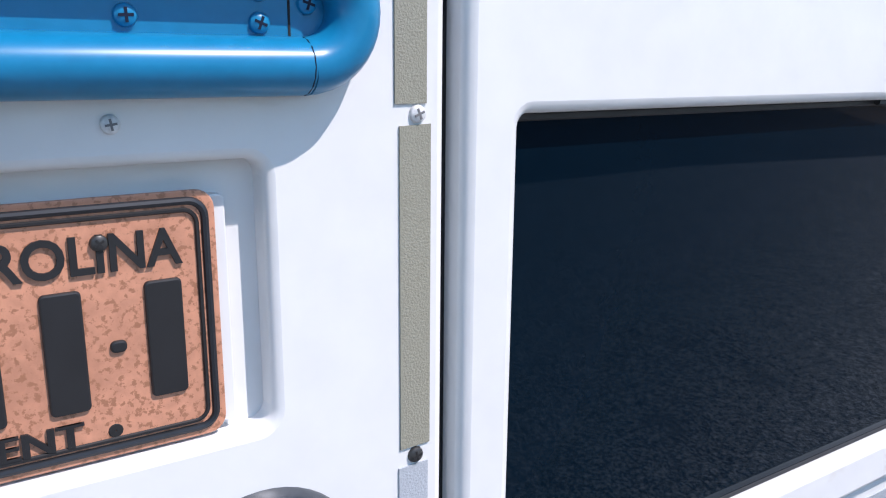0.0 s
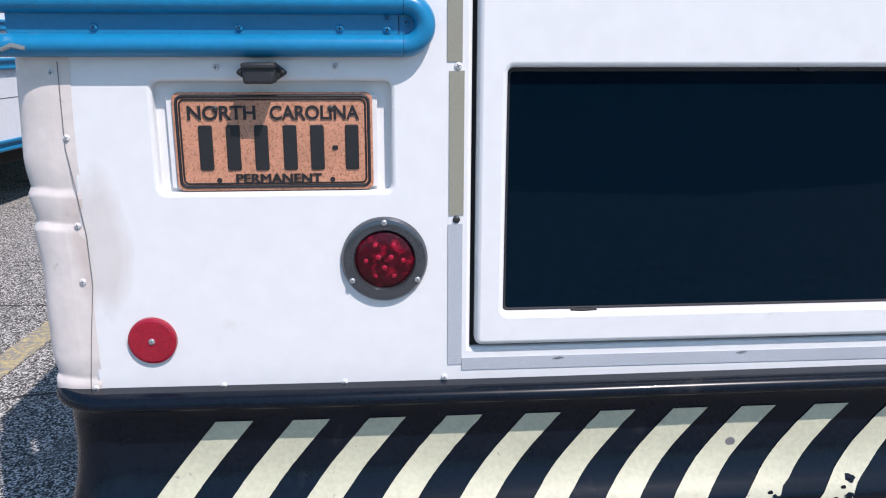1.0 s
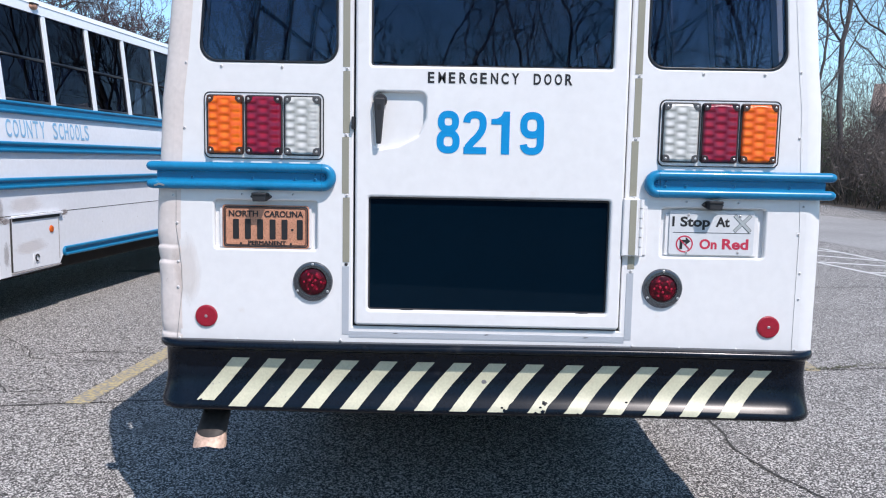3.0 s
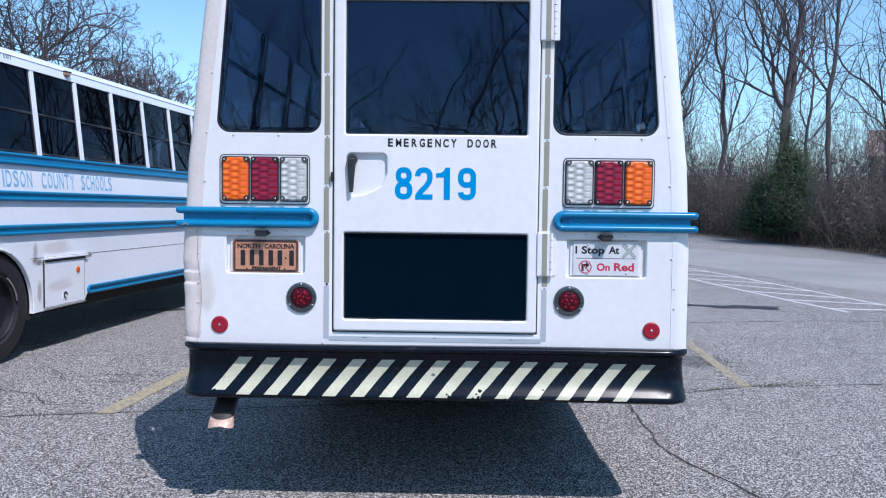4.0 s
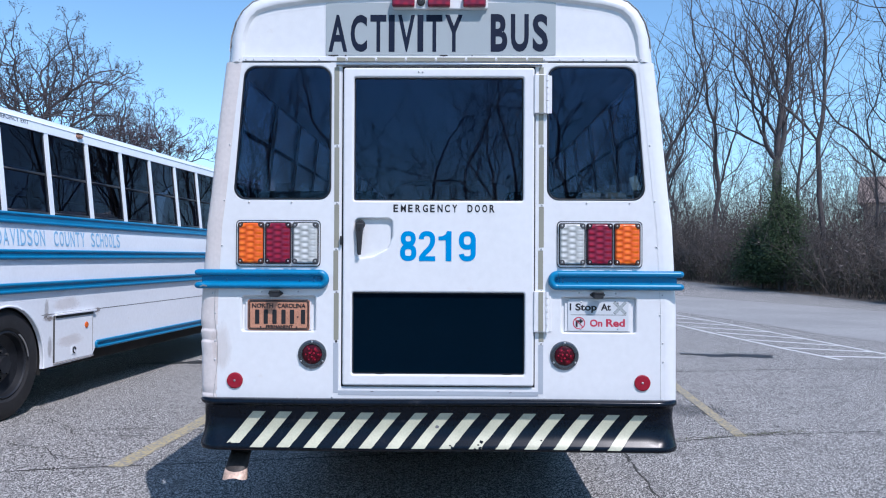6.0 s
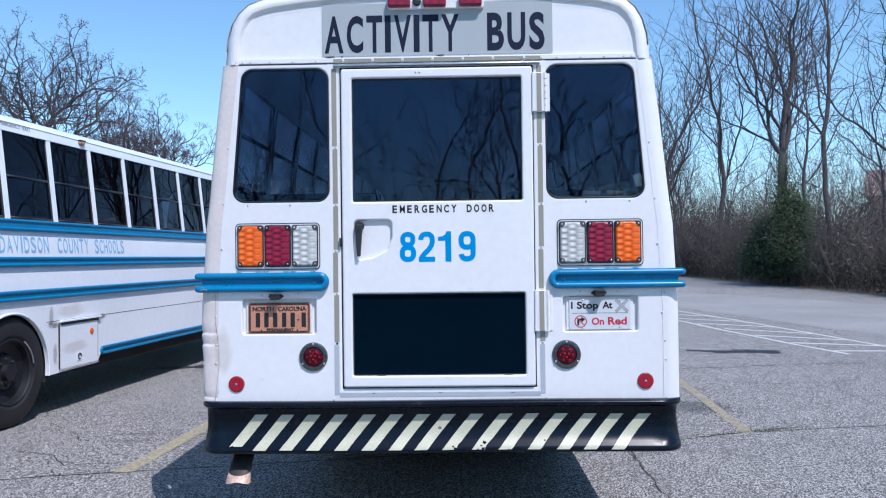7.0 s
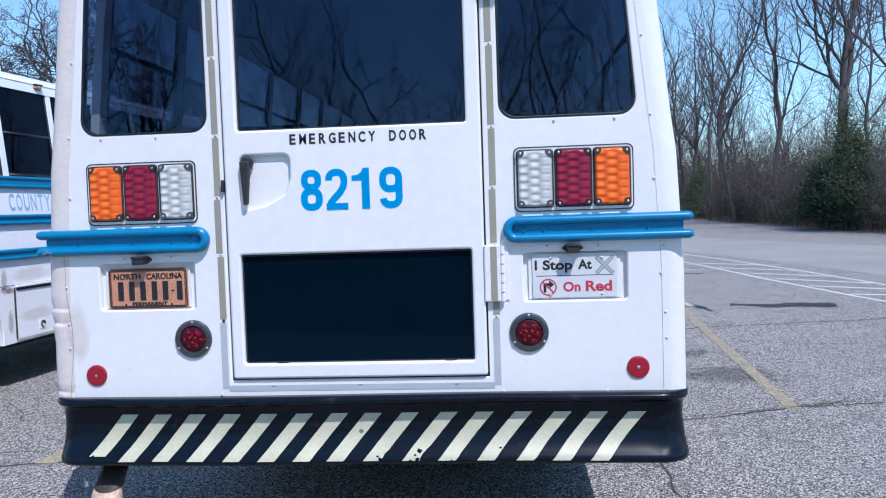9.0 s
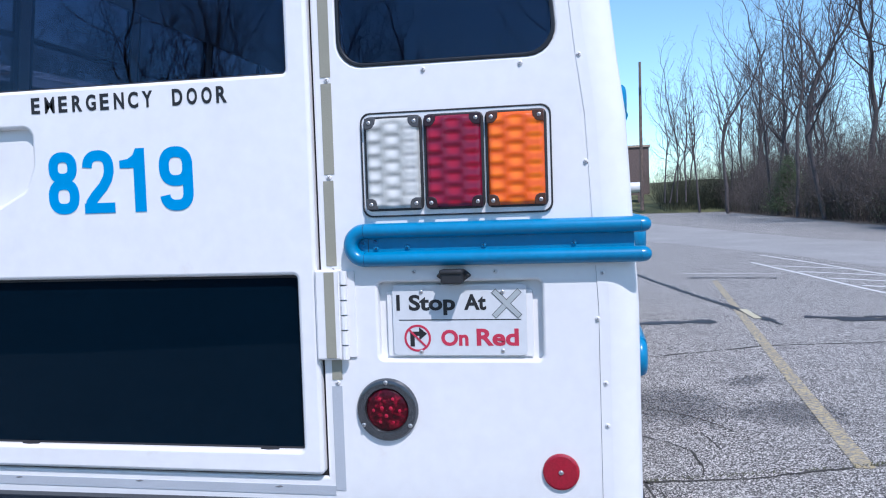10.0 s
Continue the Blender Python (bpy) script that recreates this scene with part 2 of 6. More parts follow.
def asphalt(name, tone):
    m = material(name, (0.23 * tone, 0.225 * tone, 0.217 * tone), 0.9, var=0.28, scale=0.45, fine=18.0, bump=1.0, bump_scale=210, spec=0.3)
    spotted(m, (0.050 * tone, 0.048 * tone, 0.046 * tone), 190.0, 0.49, 0.56, "cell")
    spotted(m, (0.80 * tone, 0.78 * tone, 0.75 * tone), 165.0, 0.65, 0.71, "cell")
    spotted(m, (0.64 * tone, 0.62 * tone, 0.59 * tone), 118.0, 0.71, 0.76, "cell")
    spotted(m, (0.045 * tone, 0.043 * tone, 0.041 * tone), 135.0, 0.62, 0.68, "cell")
    spotted(m, (0.10 * tone, 0.097 * tone, 0.093 * tone), 16.0, 0.62, 0.78)
    spotted(m, (0.15 * tone, 0.145 * tone, 0.14 * tone), 2.4, 0.58, 0.76)
    return spotted(m, (0.19 * tone, 0.185 * tone, 0.18 * tone), 0.9, 0.62, 0.76)


ASPHALT = asphalt("weathered asphalt", 0.90)


def film_of(name, color, strength, scale=3.0):
    """A thin soiled film over a unit disc, thinning towards its uneven rim."""
    m = material(name, color, 0.6, var=0.3, scale=4)
    tn = m.node_tree
    grad, cloud, comb, fade, where = (tn.nodes.new(k) for k in ("ShaderNodeTexGradient", "ShaderNodeTexNoise", "ShaderNodeMath", "ShaderNodeMapRange", "ShaderNodeTexCoord"))
    grad.gradient_type, comb.operation = "SPHERICAL", "MULTIPLY_ADD"
    cloud.inputs["Scale"].default_value, cloud.inputs["Detail"].default_value = scale, 6
    tn.links.new(where.outputs["Object"], grad.inputs["Vector"])
    tn.links.new(where.outputs["Object"], cloud.inputs["Vector"])
    comb.inputs[1].default_value = 0.9
    tn.links.new(cloud.outputs["Fac"], comb.inputs[0])
    tn.links.new(grad.outputs["Fac"], comb.inputs[2])
    fade.inputs["From Min"].default_value, fade.inputs["From Max"].default_value, fade.inputs["To Max"].default_value = 0.55, 0.95, strength
    tn.links.new(comb.outputs[0], fade.inputs["Value"])
    tn.links.new(fade.outputs["Result"], tn.nodes["Principled BSDF"].inputs["Alpha"])
    return m


STAIN = film_of("dark oil film", (0.035, 0.035, 0.04), 0.32)
GRIME = film_of("brown-grey road grime film", (0.34, 0.29, 0.26), 0.36)
TAN_FILM = film_of("tan weathering film", (0.66, 0.53, 0.45), 0.22, 1.0)
PALE = spotted(spotted(material("pale worn asphalt", (0.32, 0.316, 0.308), 0.85, var=0.28, scale=0.35, fine=14, bump=0.6, bump_scale=120),
                       (0.20, 0.197, 0.19), 60.0, 0.56, 0.70, "cell"), (0.21, 0.207, 0.20), 1.6, 0.58, 0.78)
TAR = material("black crack sealant", (0.035, 0.036, 0.04), 0.55, var=0.3, scale=3, fine=80, bump=0.4)
CRACK = material("dark crack dirt", (0.05, 0.048, 0.045), 0.95, var=0.5, scale=20, fine=150, bump=0.5)
YELLOW = spotted(material("worn yellow line paint", (0.47, 0.385, 0.19), 0.8, var=0.25, scale=6, fine=70, bump=0.3, bump_scale=150),
                 (0.22, 0.215, 0.20), 38.0, 0.42, 0.56)
YELLOW_FADED = spotted(spotted(material("faded yellow line paint", (0.45, 0.375, 0.215), 0.8, var=0.3, scale=6, fine=60, bump=0.4, bump_scale=150),
                               (0.20, 0.195, 0.185), 30.0, 0.44, 0.57), (0.06, 0.06, 0.06), 90.0, 0.56, 0.63)
LINE_WHITE = spotted(material("worn white line paint", (0.66, 0.66, 0.65), 0.7, var=0.2, scale=5, fine=70), (0.30, 0.30, 0.30), 30.0, 0.54, 0.66)
BARK = material("grey-brown bark", (0.082, 0.073, 0.076), 0.9, var=0.45, scale=3, fine=26, bump=0.8, bump_scale=14)
TWIG = material("brown twig bark", (0.085, 0.074, 0.076), 0.9, var=0.3, scale=5)
BUD = material("reddish spring buds", (0.10, 0.062, 0.078), 0.8, var=0.5, scale=4)
LEAF = material("evergreen leaf", (0.060, 0.094, 0.045), 0.7, spec=0.2, var=0.6, scale=2.5, fine=20)
BRUSH = material("dead brush", (0.105, 0.090, 0.084), 0.95, var=0.6, scale=0.6, fine=6)
BRUSH_GREEN = material("dull green undergrowth", (0.042, 0.05, 0.029), 0.8, var=0.6, scale=0.7, fine=8)
LITTER = material("leaf litter", (0.15, 0.115, 0.085), 0.95, var=0.5, scale=1.2, fine=20, bump=0.8, bump_scale=12)
# litter colour made darker to hold the shade of the trees behind
SHADED_LITTER = material("dark soil and leaf litter", (0.05, 0.045, 0.037), 0.95, var=0.6, scale=0.9, fine=14, bump=0.8, bump_scale=12)
GRASS = material("spring grass", (0.10, 0.11, 0.05), 0.95, var=0.5, scale=0.5, fine=18, bump=0.8, bump_scale=25)
BRICK = material("red-brown brick", (0.135, 0.10, 0.092), 0.9, var=0.3, scale=5, fine=40)
TAN = material("tan siding", (0.55, 0.45, 0.35), 0.8, var=0.15, scale=2)
SHINGLE = material("weathered tan shingle", (0.38, 0.31, 0.25), 0.9, var=0.3)
POLE_WOOD = material("weathered pole timber", (0.16, 0.12, 0.10), 0.9, var=0.4, scale=4)
TANK_WHITE = material("white tank paint", (0.75, 0.75, 0.74), 0.4, var=0.1)


# ---- mesh helpers ----
def mesh_of(name, bm, smooth=32):
    me = bpy.data.meshes.new(name)
    bmesh.ops.recalc_face_normals(bm, faces=bm.faces)
    bm.to_mesh(me)
    bm.free()
    if smooth:
        me.set_sharp_from_angle(angle=radians(smooth))
        for p in me.polygons:
            p.use_smooth = max(abs(c) for c in p.normal) < 0.9995
    return me


def part(name, bm, mat, parent, label="", at=None, smooth=32):
    """One mesh object under a thing or a part. bm: a bmesh or a finished mesh."""
    me = bm if isinstance(bm, bpy.types.Mesh) else mesh_of(name, bm, smooth)
    if mat and not me.materials:
        me.materials.append(mat)
    ob = new(name, me)
    ob.parent = parent
    if at:
        ob.location = at
    return tagged(ob, label)


def thing(name, label, category, m, group="", kind=""):
    ob = new(name)
    ob.empty_display_size = 0.1
    ob.matrix_world = m
    return tagged(ob, label, category, group, kind)


def solid(name, bm, mat, label, category, kind="", group="", smooth=32, m=None):
    me = bm if isinstance(bm, bpy.types.Mesh) else mesh_of(name, bm, smooth)
    if mat and not me.materials:
        me.materials.append(mat)
    ob = new(name, me)
    if m:
        ob.matrix_world = m
    return tagged(ob, label, category, group, kind)


def box(x0, x1, y0, y1, z0, z1, bevel=0.0, bm=None):
    own = bm or bmesh.new()
    made = bmesh.ops.create_cube(own, size=1)["verts"]
    for v in made:
        v.co = ((x0 + x1) / 2 + v.co.x * (x1 - x0), (y0 + y1) / 2 + v.co.y * (y1 - y0), (z0 + z1) / 2 + v.co.z * (z1 - z0))
    if bevel:
        edges = {e for v in made for e in v.link_edges}
        bmesh.ops.bevel(own, geom=list(edges), offset=bevel, segments=2, affect="EDGES", profile=0.5)
    return own


def slab(outer, holes=(), y0=0.0, y1=0.02, bevel=0.0, segments=2, bm=None):
    """A plate with openings, drawn in x and z, its face at y0 and its back at y1, its front edges rounded."""
    own = bm or bmesh.new()
    loops = [list(outer), *[list(h) for h in holes]]
    steps = segments if bevel else 0
    front, back, face_pts = [], [], []
    for k, loop in enumerate(loops):
        n = len(loop)
        area = sum(loop[i][0] * loop[(i + 1) % n][1] - loop[(i + 1) % n][0] * loop[i][1] for i in range(n))
        sign = (1 if area > 0 else -1) * (1 if k == 0 else -1)
        into = []
        for i in range(n):
            p, q, r = Vector(loop[i - 1]), Vector(loop[i]), Vector(loop[(i + 1) % n])
            a, b = (q - p).normalized(), (r - q).normalized()
            na, nb = Vector((-a.y, a.x)) * sign, Vector((-b.y, b.x)) * sign
            m = na + nb
            m = m.normalized() if m.length > 1e-6 else na
            into.append(m / max(0.5, m.dot(nb)))
        rings = []
        for j in range(steps + 1):
            t = radians(90 * j / steps) if steps else radians(90)
            d, y = bevel * (1 - math.sin(t)), y0 + bevel * (1 - math.cos(t)) if steps else y0
            rings.append([own.verts.new((q[0] + m.x * d, y, q[1] + m.y * d)) for q, m in zip(loop, into)])
        low = [own.verts.new((x, y1, z)) for x, z in loop]
        grid_faces(own, rings + [low], True)
        front += rings[0]
        back += low
        face_pts.append([Vector((v.co.x, v.co.z, 0)) for v in rings[0]])
    for a, b, c in tessellate(face_pts):
        if len({a, b, c}) == 3:
            own.faces.new((front[a], front[b], front[c]))
    for a, b, c in tessellate([[Vector((x, z, 0)) for x, z in l] for l in loops]):
        if len({a, b, c}) == 3:
            own.faces.new((back[c], back[b], back[a]))
    return own


def round_rect(x0, x1, z0, z1, r=0.01, n=5):
    pts = []
    for cx, cz, a in ((x1 - r, z1 - r, 0), (x0 + r, z1 - r, 90), (x0 + r, z0 + r, 180), (x1 - r, z0 + r, 270)):
        for i in range(n + 1):
            b = radians(a + 90 * i / n)
            pts.append((cx + r * math.cos(b), cz + r * math.sin(b)))
    return pts


def round_poly(corners, r, n=6):
    """A polygon with rounded corners."""
    pts, k = [], len(corners)
    for i in range(k):
        p, a, b = Vector(corners[i]), Vector(corners[i - 1]), Vector(corners[(i + 1) % k])
        u, w = (a - p).normalized(), (b - p).normalized()
        half = u.angle(w) / 2
        d = r / math.tan(half)
        s, e, c = p + u * d, p + w * d, p + (u + w).normalized() * (r / math.sin(half))
        a0 = math.atan2(s.y - c.y, s.x - c.x)
        a1 = math.atan2(e.y - c.y, e.x - c.x)
        turn = (a1 - a0 + math.pi) % (2 * math.pi) - math.pi
        pts += [(c.x + r * math.cos(a0 + turn * j / n), c.y + r * math.sin(a0 + turn * j / n)) for j in range(n + 1)]
    return pts


def circle(cx, cz, r, n=32):
    return [(cx + r * math.cos(2 * math.pi * i / n), cz + r * math.sin(2 * math.pi * i / n)) for i in range(n)]


def grid_faces(bm, rows, closed=False):
    """Faces between rows of vertices."""
    for a, b in zip(rows, rows[1:]):
        k = len(a)
        for i in range(k if closed else k - 1):
            j = (i + 1) % k
            bm.faces.new((a[i], a[j], b[j], b[i]))


def tube(path, radius, sides=12, flat=1.0, cap=True, bm=None):
    """A tube along points; flat squeezes it across y."""
    own = bm or bmesh.new()
    pts = [Vector(p) for p in path]
    rows, up = [], Vector((0, 1, 0))
    for i, p in enumerate(pts):
        d = (pts[min(i + 1, len(pts) - 1)] - pts[max(i - 1, 0)]).normalized()
        ref = up if abs(d.dot(up)) < 0.9 else Vector((1, 0, 0))
        u = d.cross(ref).normalized()
        w = u.cross(d).normalized()
        r = radius(i / (len(pts) - 1)) if callable(radius) else radius
        rows.append([own.verts.new(p + u * (r * math.cos(2 * math.pi * k / sides)) + w * (r * flat * math.sin(2 * math.pi * k / sides))) for k in range(sides)])
    grid_faces(own, rows, True)
    if cap:
        own.faces.new(rows[0])
        own.faces.new(rows[-1][::-1])
    return own


def lathe(profile, n=36, axis="y", centre=(0, 0, 0), bm=None):
    """A turned body from (radius, along) pairs about an axis through centre."""
    own = bm or bmesh.new()
    rows = []
    for r, a in profile:
        row = []
        for k in range(n):
            c, s = r * math.cos(2 * math.pi * k / n), r * math.sin(2 * math.pi * k / n)
            p = (c, a, s) if axis == "y" else (a, c, s) if axis == "x" else (c, s, a)
            row.append(own.verts.new(Vector(centre) + Vector(p)))
        rows.append(row)
    grid_faces(own, rows, True)
    return own


def letters(name, text, x0, x1, z0, z1, y, mat, parent, label="", weight=0.0, depth=0.0012, spacing=1.0, double=0.0):
    """Lettering set to fill a rectangle in x and z on a face that looks to -y."""
    curve = bpy.data.curves.new(name, "FONT")
    curve.body, curve.size, curve.extrude, curve.offset, curve.space_character = text, 1.0, 0.01, weight, spacing
    curve.resolution_u = 4
    ob = bpy.data.objects.new(name, curve)
    scene.collection.objects.link(ob)
    me = bpy.data.meshes.new_from_object(ob.evaluated_get(bpy.context.evaluated_depsgraph_get()))
    bpy.data.objects.remove(ob)
    bpy.data.curves.remove(curve)
    co = np.empty(len(me.vertices) * 3)
    me.vertices.foreach_get("co", co)
    co = co.reshape(-1, 3)
    lo, hi = co.min(0), co.max(0)
    fit = (co - lo) / (hi - lo)
    out = np.stack([x0 + fit[:, 0] * (x1 - x0), y - depth * fit[:, 2], z0 + fit[:, 1] * (z1 - z0)], 1)
    polys = [list(p.vertices) for p in me.polygons]
    if double:
        n = len(out)
        polys += [[v + n for v in p] for p in polys]
        out = np.concatenate([out, out + np.array([double, -0.0002, 0.0])])
    root = list(range(len(out)))

    def top(i):
        while root[i] != i:
            root[i] = root[root[i]]
            i = root[i]
        return i

    for p in polys:
        for v in p[1:]:
            root[top(v)] = top(p[0])
    islands = {}
    for i in range(len(out)):
        islands.setdefault(top(i), []).append(i)
    groups = []
    for ids in sorted(islands.values(), key=len, reverse=True):
        mid = (out[ids, 0].min() + out[ids, 0].max()) / 2
        for g in groups:
            if g[1] <= mid <= g[2]:
                g[0].update(ids)
                break
        else:
            groups.append([set(ids), out[ids, 0].min(), out[ids, 0].max()])
    for ids, _, _ in sorted(groups, key=lambda g: g[1]):
        order = sorted(ids)
        place = {v: n for n, v in enumerate(order)}
        faces = [[place[v] for v in p] for p in polys if p[0] in ids]
        one = bpy.data.meshes.new(name)
        one.from_pydata([tuple(out[v]) for v in order], [], faces)
        part(name, one, mat, parent, label)
    bpy.data.meshes.remove(me)


# ---- screws: one shared head, with a cross slot ----
def screw_mesh(r=0.0065, h=0.004):
    bm = lathe([(0.0005, -h), (r * 0.55, -h * 0.95), (r * 0.9, -h * 0.55), (r, -h * 0.1), (r, 0.001)], 14)
    bm.faces.new([v for v in bm.verts if v.co.y < -h * 0.99])
    n = len(bm.faces)
    box(-r * 0.6, r * 0.6, -h * 1.06, -h * 0.7, -r * 0.12, r * 0.12, bm=bm)
    box(-r * 0.12, r * 0.12, -h * 1.055, -h * 0.7, -r * 0.6, r * 0.6, bm=bm)
    bm.faces.ensure_lookup_table()
    for f in bm.faces[n:]:
        f.material_index = 1
    return mesh_of("screw", bm)


SCREWS = {}


def screw(x, z, y, mat, parent, size=1.0):
    key = mat.name
    if key not in SCREWS:
        SCREWS[key] = screw_mesh()
        SCREWS[key].materials.append(mat)
        SCREWS[key].materials.append(SLOT if mat in (WHITE_SCREW, STEEL) else NAVY if mat is BLUE else GAP)
    ob = new("screw", SCREWS[key])
    ob.parent = parent
    ob.matrix_basis = pose(x, y, z, 0, random.uniform(0, 90), 0) @ Matrix.Scale(size, 4)
    return ob


# ---- bus outline: half width at each height, shared by both buses ----
OUTLINE = ((1.228, 0.55), (1.228, 0.9), (1.228, 1.3), (1.207, 1.73), (1.190, 1.86), (1.15, 2.25), (1.112, 2.57), (1.098, 2.72), (1.075, 2.80), (1.04, 2.86),
           (0.985, 2.91), (0.85, 2.952), (0.5, 2.99), (0.0, 3.005))


COACH_SIDES = False


def half_width(z):
    if COACH_SIDES and 1.86 < z < 2.96:
        return 1.19 - (z - 1.86) * 0.105
    for (a, za), (b, zb) in zip(OUTLINE, OUTLINE[1:]):
        if z <= zb:
            return a + (b - a) * (z - za) / (zb - za)
    return 0.0


ROUND = 0.078          # how far the rear corners round in
TOP_Z = 2.575          # where the rear cap begins


def lean(bm, side):
    """Lays a wall built flat in y and z onto the leaning side of the body."""
    for v in bm.verts:
        v.co.x = side * (half_width(v.co.z) + v.co.x)
    return bm


def side_slab(points, depth=0.035):
    """A plate drawn in y and z, its outer face at x = 0 and its back inside."""
    bm = slab(points, (), 0.0, depth)
    for v in bm.verts:
        x, y, z = v.co
        v.co = (-y, x, z)
    return bm


def side_box(y0, y1, z0, z1, x0, x1, steps=5):
    """An upright strip cut into steps so that it can follow the lean."""
    bm = bmesh.new()
    rows = []
    for i in range(steps + 1):
        z = z0 + (z1 - z0) * i / steps
        rows.append([bm.verts.new(p) for p in ((x1, y0, z), (x1, y1, z), (x0, y1, z), (x0, y0, z))])
    grid_faces(bm, rows, True)
    bm.faces.new(rows[0])
    bm.faces.new(rows[-1][::-1])
    return bm


def wheel(parent, x, y, side, radius=0.5):
    """A wheel with a treaded tyre and a dished rim, its outer face at x."""
    w = new("wheel")
    w.parent = parent
    w.location = (x, y, radius)
    s = side
    part("tyre", lathe([(radius * 0.60, -0.01 * s), (radius * 0.66, 0.012 * s), (radius * 0.86, 0.016 * s), (radius * 0.95, -0.004 * s), (radius, -0.04 * s),
                               (radius, -0.22 * s), (radius * 0.93, -0.26 * s), (radius * 0.6, -0.25 * s)], 48, "x"), TYRE, w)
    part("rim", lathe([(radius * 0.61, -0.005 * s), (radius * 0.58, 0.004 * s), (radius * 0.555, -0.01 * s), (radius * 0.54, -0.07 * s), (radius * 0.36, -0.10 * s),
                       (radius * 0.30, -0.06 * s), (radius * 0.16, -0.05 * s), (radius * 0.15, 0.0), (0.002, 0.004 * s)], 40, "x"), RIM, w)
    for k in range(8):
        a = 2 * math.pi * k / 8
        part("wheel_nut", lathe([(0.014, -0.07 * s), (0.014, -0.035 * s), (0.001, -0.033 * s)], 6, "x", (0, 0.125 * math.cos(a), 0.125 * math.sin(a))), DARK_SCREW, w)
    return w


def bus_body(bus, length, rear, posts, sill, head, arches, skirt, side_rails, pane_mat, rows, notch=0.0, paint=WHITE, bus_r=0.5, lift=0.0, lip=0.012):
    """Side walls, window posts, panes, roof, floor, nose and seats, the same for both buses."""
    for side, name in ((-1, "side_wall"), (1, "side_wall")):
        pts = [(rear, sill), (rear, 0.842), (notch, 0.842), (notch, skirt)] if notch else [(rear, sill), (rear, skirt)]
        for c in arches:
            reach = math.sqrt(0.58 ** 2 - (skirt - 0.5) ** 2)
            pts += [(c - reach, skirt)] + [(c + 0.58 * math.cos(radians(a)), 0.5 + 0.58 * math.sin(radians(a))) for a in range(180 + 10, -11, -10) if 0.5 + 0.58 * math.sin(radians(a)) > skirt + 0.01] + [(c + reach, skirt)]
        pts += [(length, skirt), (length, sill)]
        wall_bm = side_slab(pts)
        for zc in (0.9, 1.3, 1.73, 1.86):
            bmesh.ops.bisect_plane(wall_bm, geom=wall_bm.verts[:] + wall_bm.edges[:] + wall_bm.faces[:], plane_co=(0, 0, zc), plane_no=(0, 0, 1))
        part(name, lean(wall_bm, side), paint, bus)
        part("window_header", lean(side_box(rear, length, head, head + 0.10, -0.035, lip, 3), side), paint, bus)
        part("rain_gutter", lean(side_box(rear, length, head + 0.085, head + 0.10, lip - 0.002, lip + 0.004, 1), side), paint, bus)
        for i, y in enumerate(posts):
            part("window_post", lean(side_box(y - 0.03, y + 0.03, sill, head, -0.03, 0.008), side), paint, bus)
            if i + 1 < len(posts):
                y2 = posts[i + 1]
                frame_bm = lean(side_box(y + 0.03, y + 0.055, sill, head, -0.025, -0.008), side)
                f = part("window_frame", frame_bm, GREY_RUBBER, bus)
                part("frame_stile", lean(side_box(y2 - 0.055, y2 - 0.03, sill, head, -0.025, -0.008), side), GREY_RUBBER, f)
                part("frame_sill", lean(side_box(y + 0.055, y2 - 0.055, sill, sill + 0.03, -0.025, -0.006, 1), side), GREY_RUBBER, f)
                mid = sill + 0.42
                part("meeting_rail", lean(side_box(y + 0.055, y2 - 0.055, mid - 0.012, mid + 0.012, -0.026, -0.008, 1), side), GREY_RUBBER, f)
                for za, zb, off in ((sill + 0.03, mid - 0.012, -0.022), (mid + 0.012, head, -0.014)):
                    pane = part("pane", lean(side_box(y + 0.055, y2 - 0.055, za, zb, off - 0.004, off, 3), side), pane_mat, f)
                    pane.visible_shadow = False
        for z, h, y0 in side_rails:
            rail = part("rub_rail", lean(side_box(y0, length, z - h / 2 + 0.006, z + h / 2 - 0.006, 0.0, 0.021, 2), side), BLUE, bus)
            for dz in (-1, 1):
                zc = z + dz * (h / 2 - 0.016)
                path = [(side * (half_width(zc) + 0.015), y0 + (length - y0) * i / 3, zc) for i in range(4)]
                part("ridge", tube(path, 0.019, 12), BLUE, rail)
            end = [(side * (half_width(z) + 0.015), y0 - (h / 2 - 0.016) * math.cos(radians(a)), z + (h / 2 - 0.016) * math.sin(radians(a))) for a in range(-90, 91, 15)]
            part("rail_end", tube(end, 0.019, 12), BLUE, rail)
    roof = bmesh.new()
    prof = [(half_width(head + 0.10), head + 0.10)] + [(x, z + lift) for x, z in OUTLINE if z > head + 0.11 - lift * 0.8]
    ring = [(-x, z) for x, z in prof] + [(x, z) for x, z in prof[-2::-1]]
    rows_v = [[roof.verts.new((x * k, y, z + dz)) for x, z in ring] for y, k, dz in ((rear, 1, 0), (length, 1, 0), (length, 0.97, -0.04), (rear, 0.97, -0.04))]
    grid_faces(roof, rows_v)
    part("roof", roof, paint, bus)
    part("floor_pan", box(-1.17, 1.17, rear, length, 0.86, 0.92), UNDER, bus)
    nose = slab([(-1.2, 0.6), (1.2, 0.6), (1.18, 1.86), (1.1, 2.6), (1.03, 2.86), (0.8, 2.93), (-0.8, 2.93), (-1.03, 2.86), (-1.1, 2.6), (-1.18, 1.86)],
                [round_rect(-1.02, 1.02, 1.6, 2.5, 0.08)], length, length + 0.05)
    part("nose_panel", nose, paint, bus)
    part("front_header", box(-0.98, 0.98, length - 0.03, length + 0.06, 2.86, 2.975 + lift, 0.01), paint, bus)
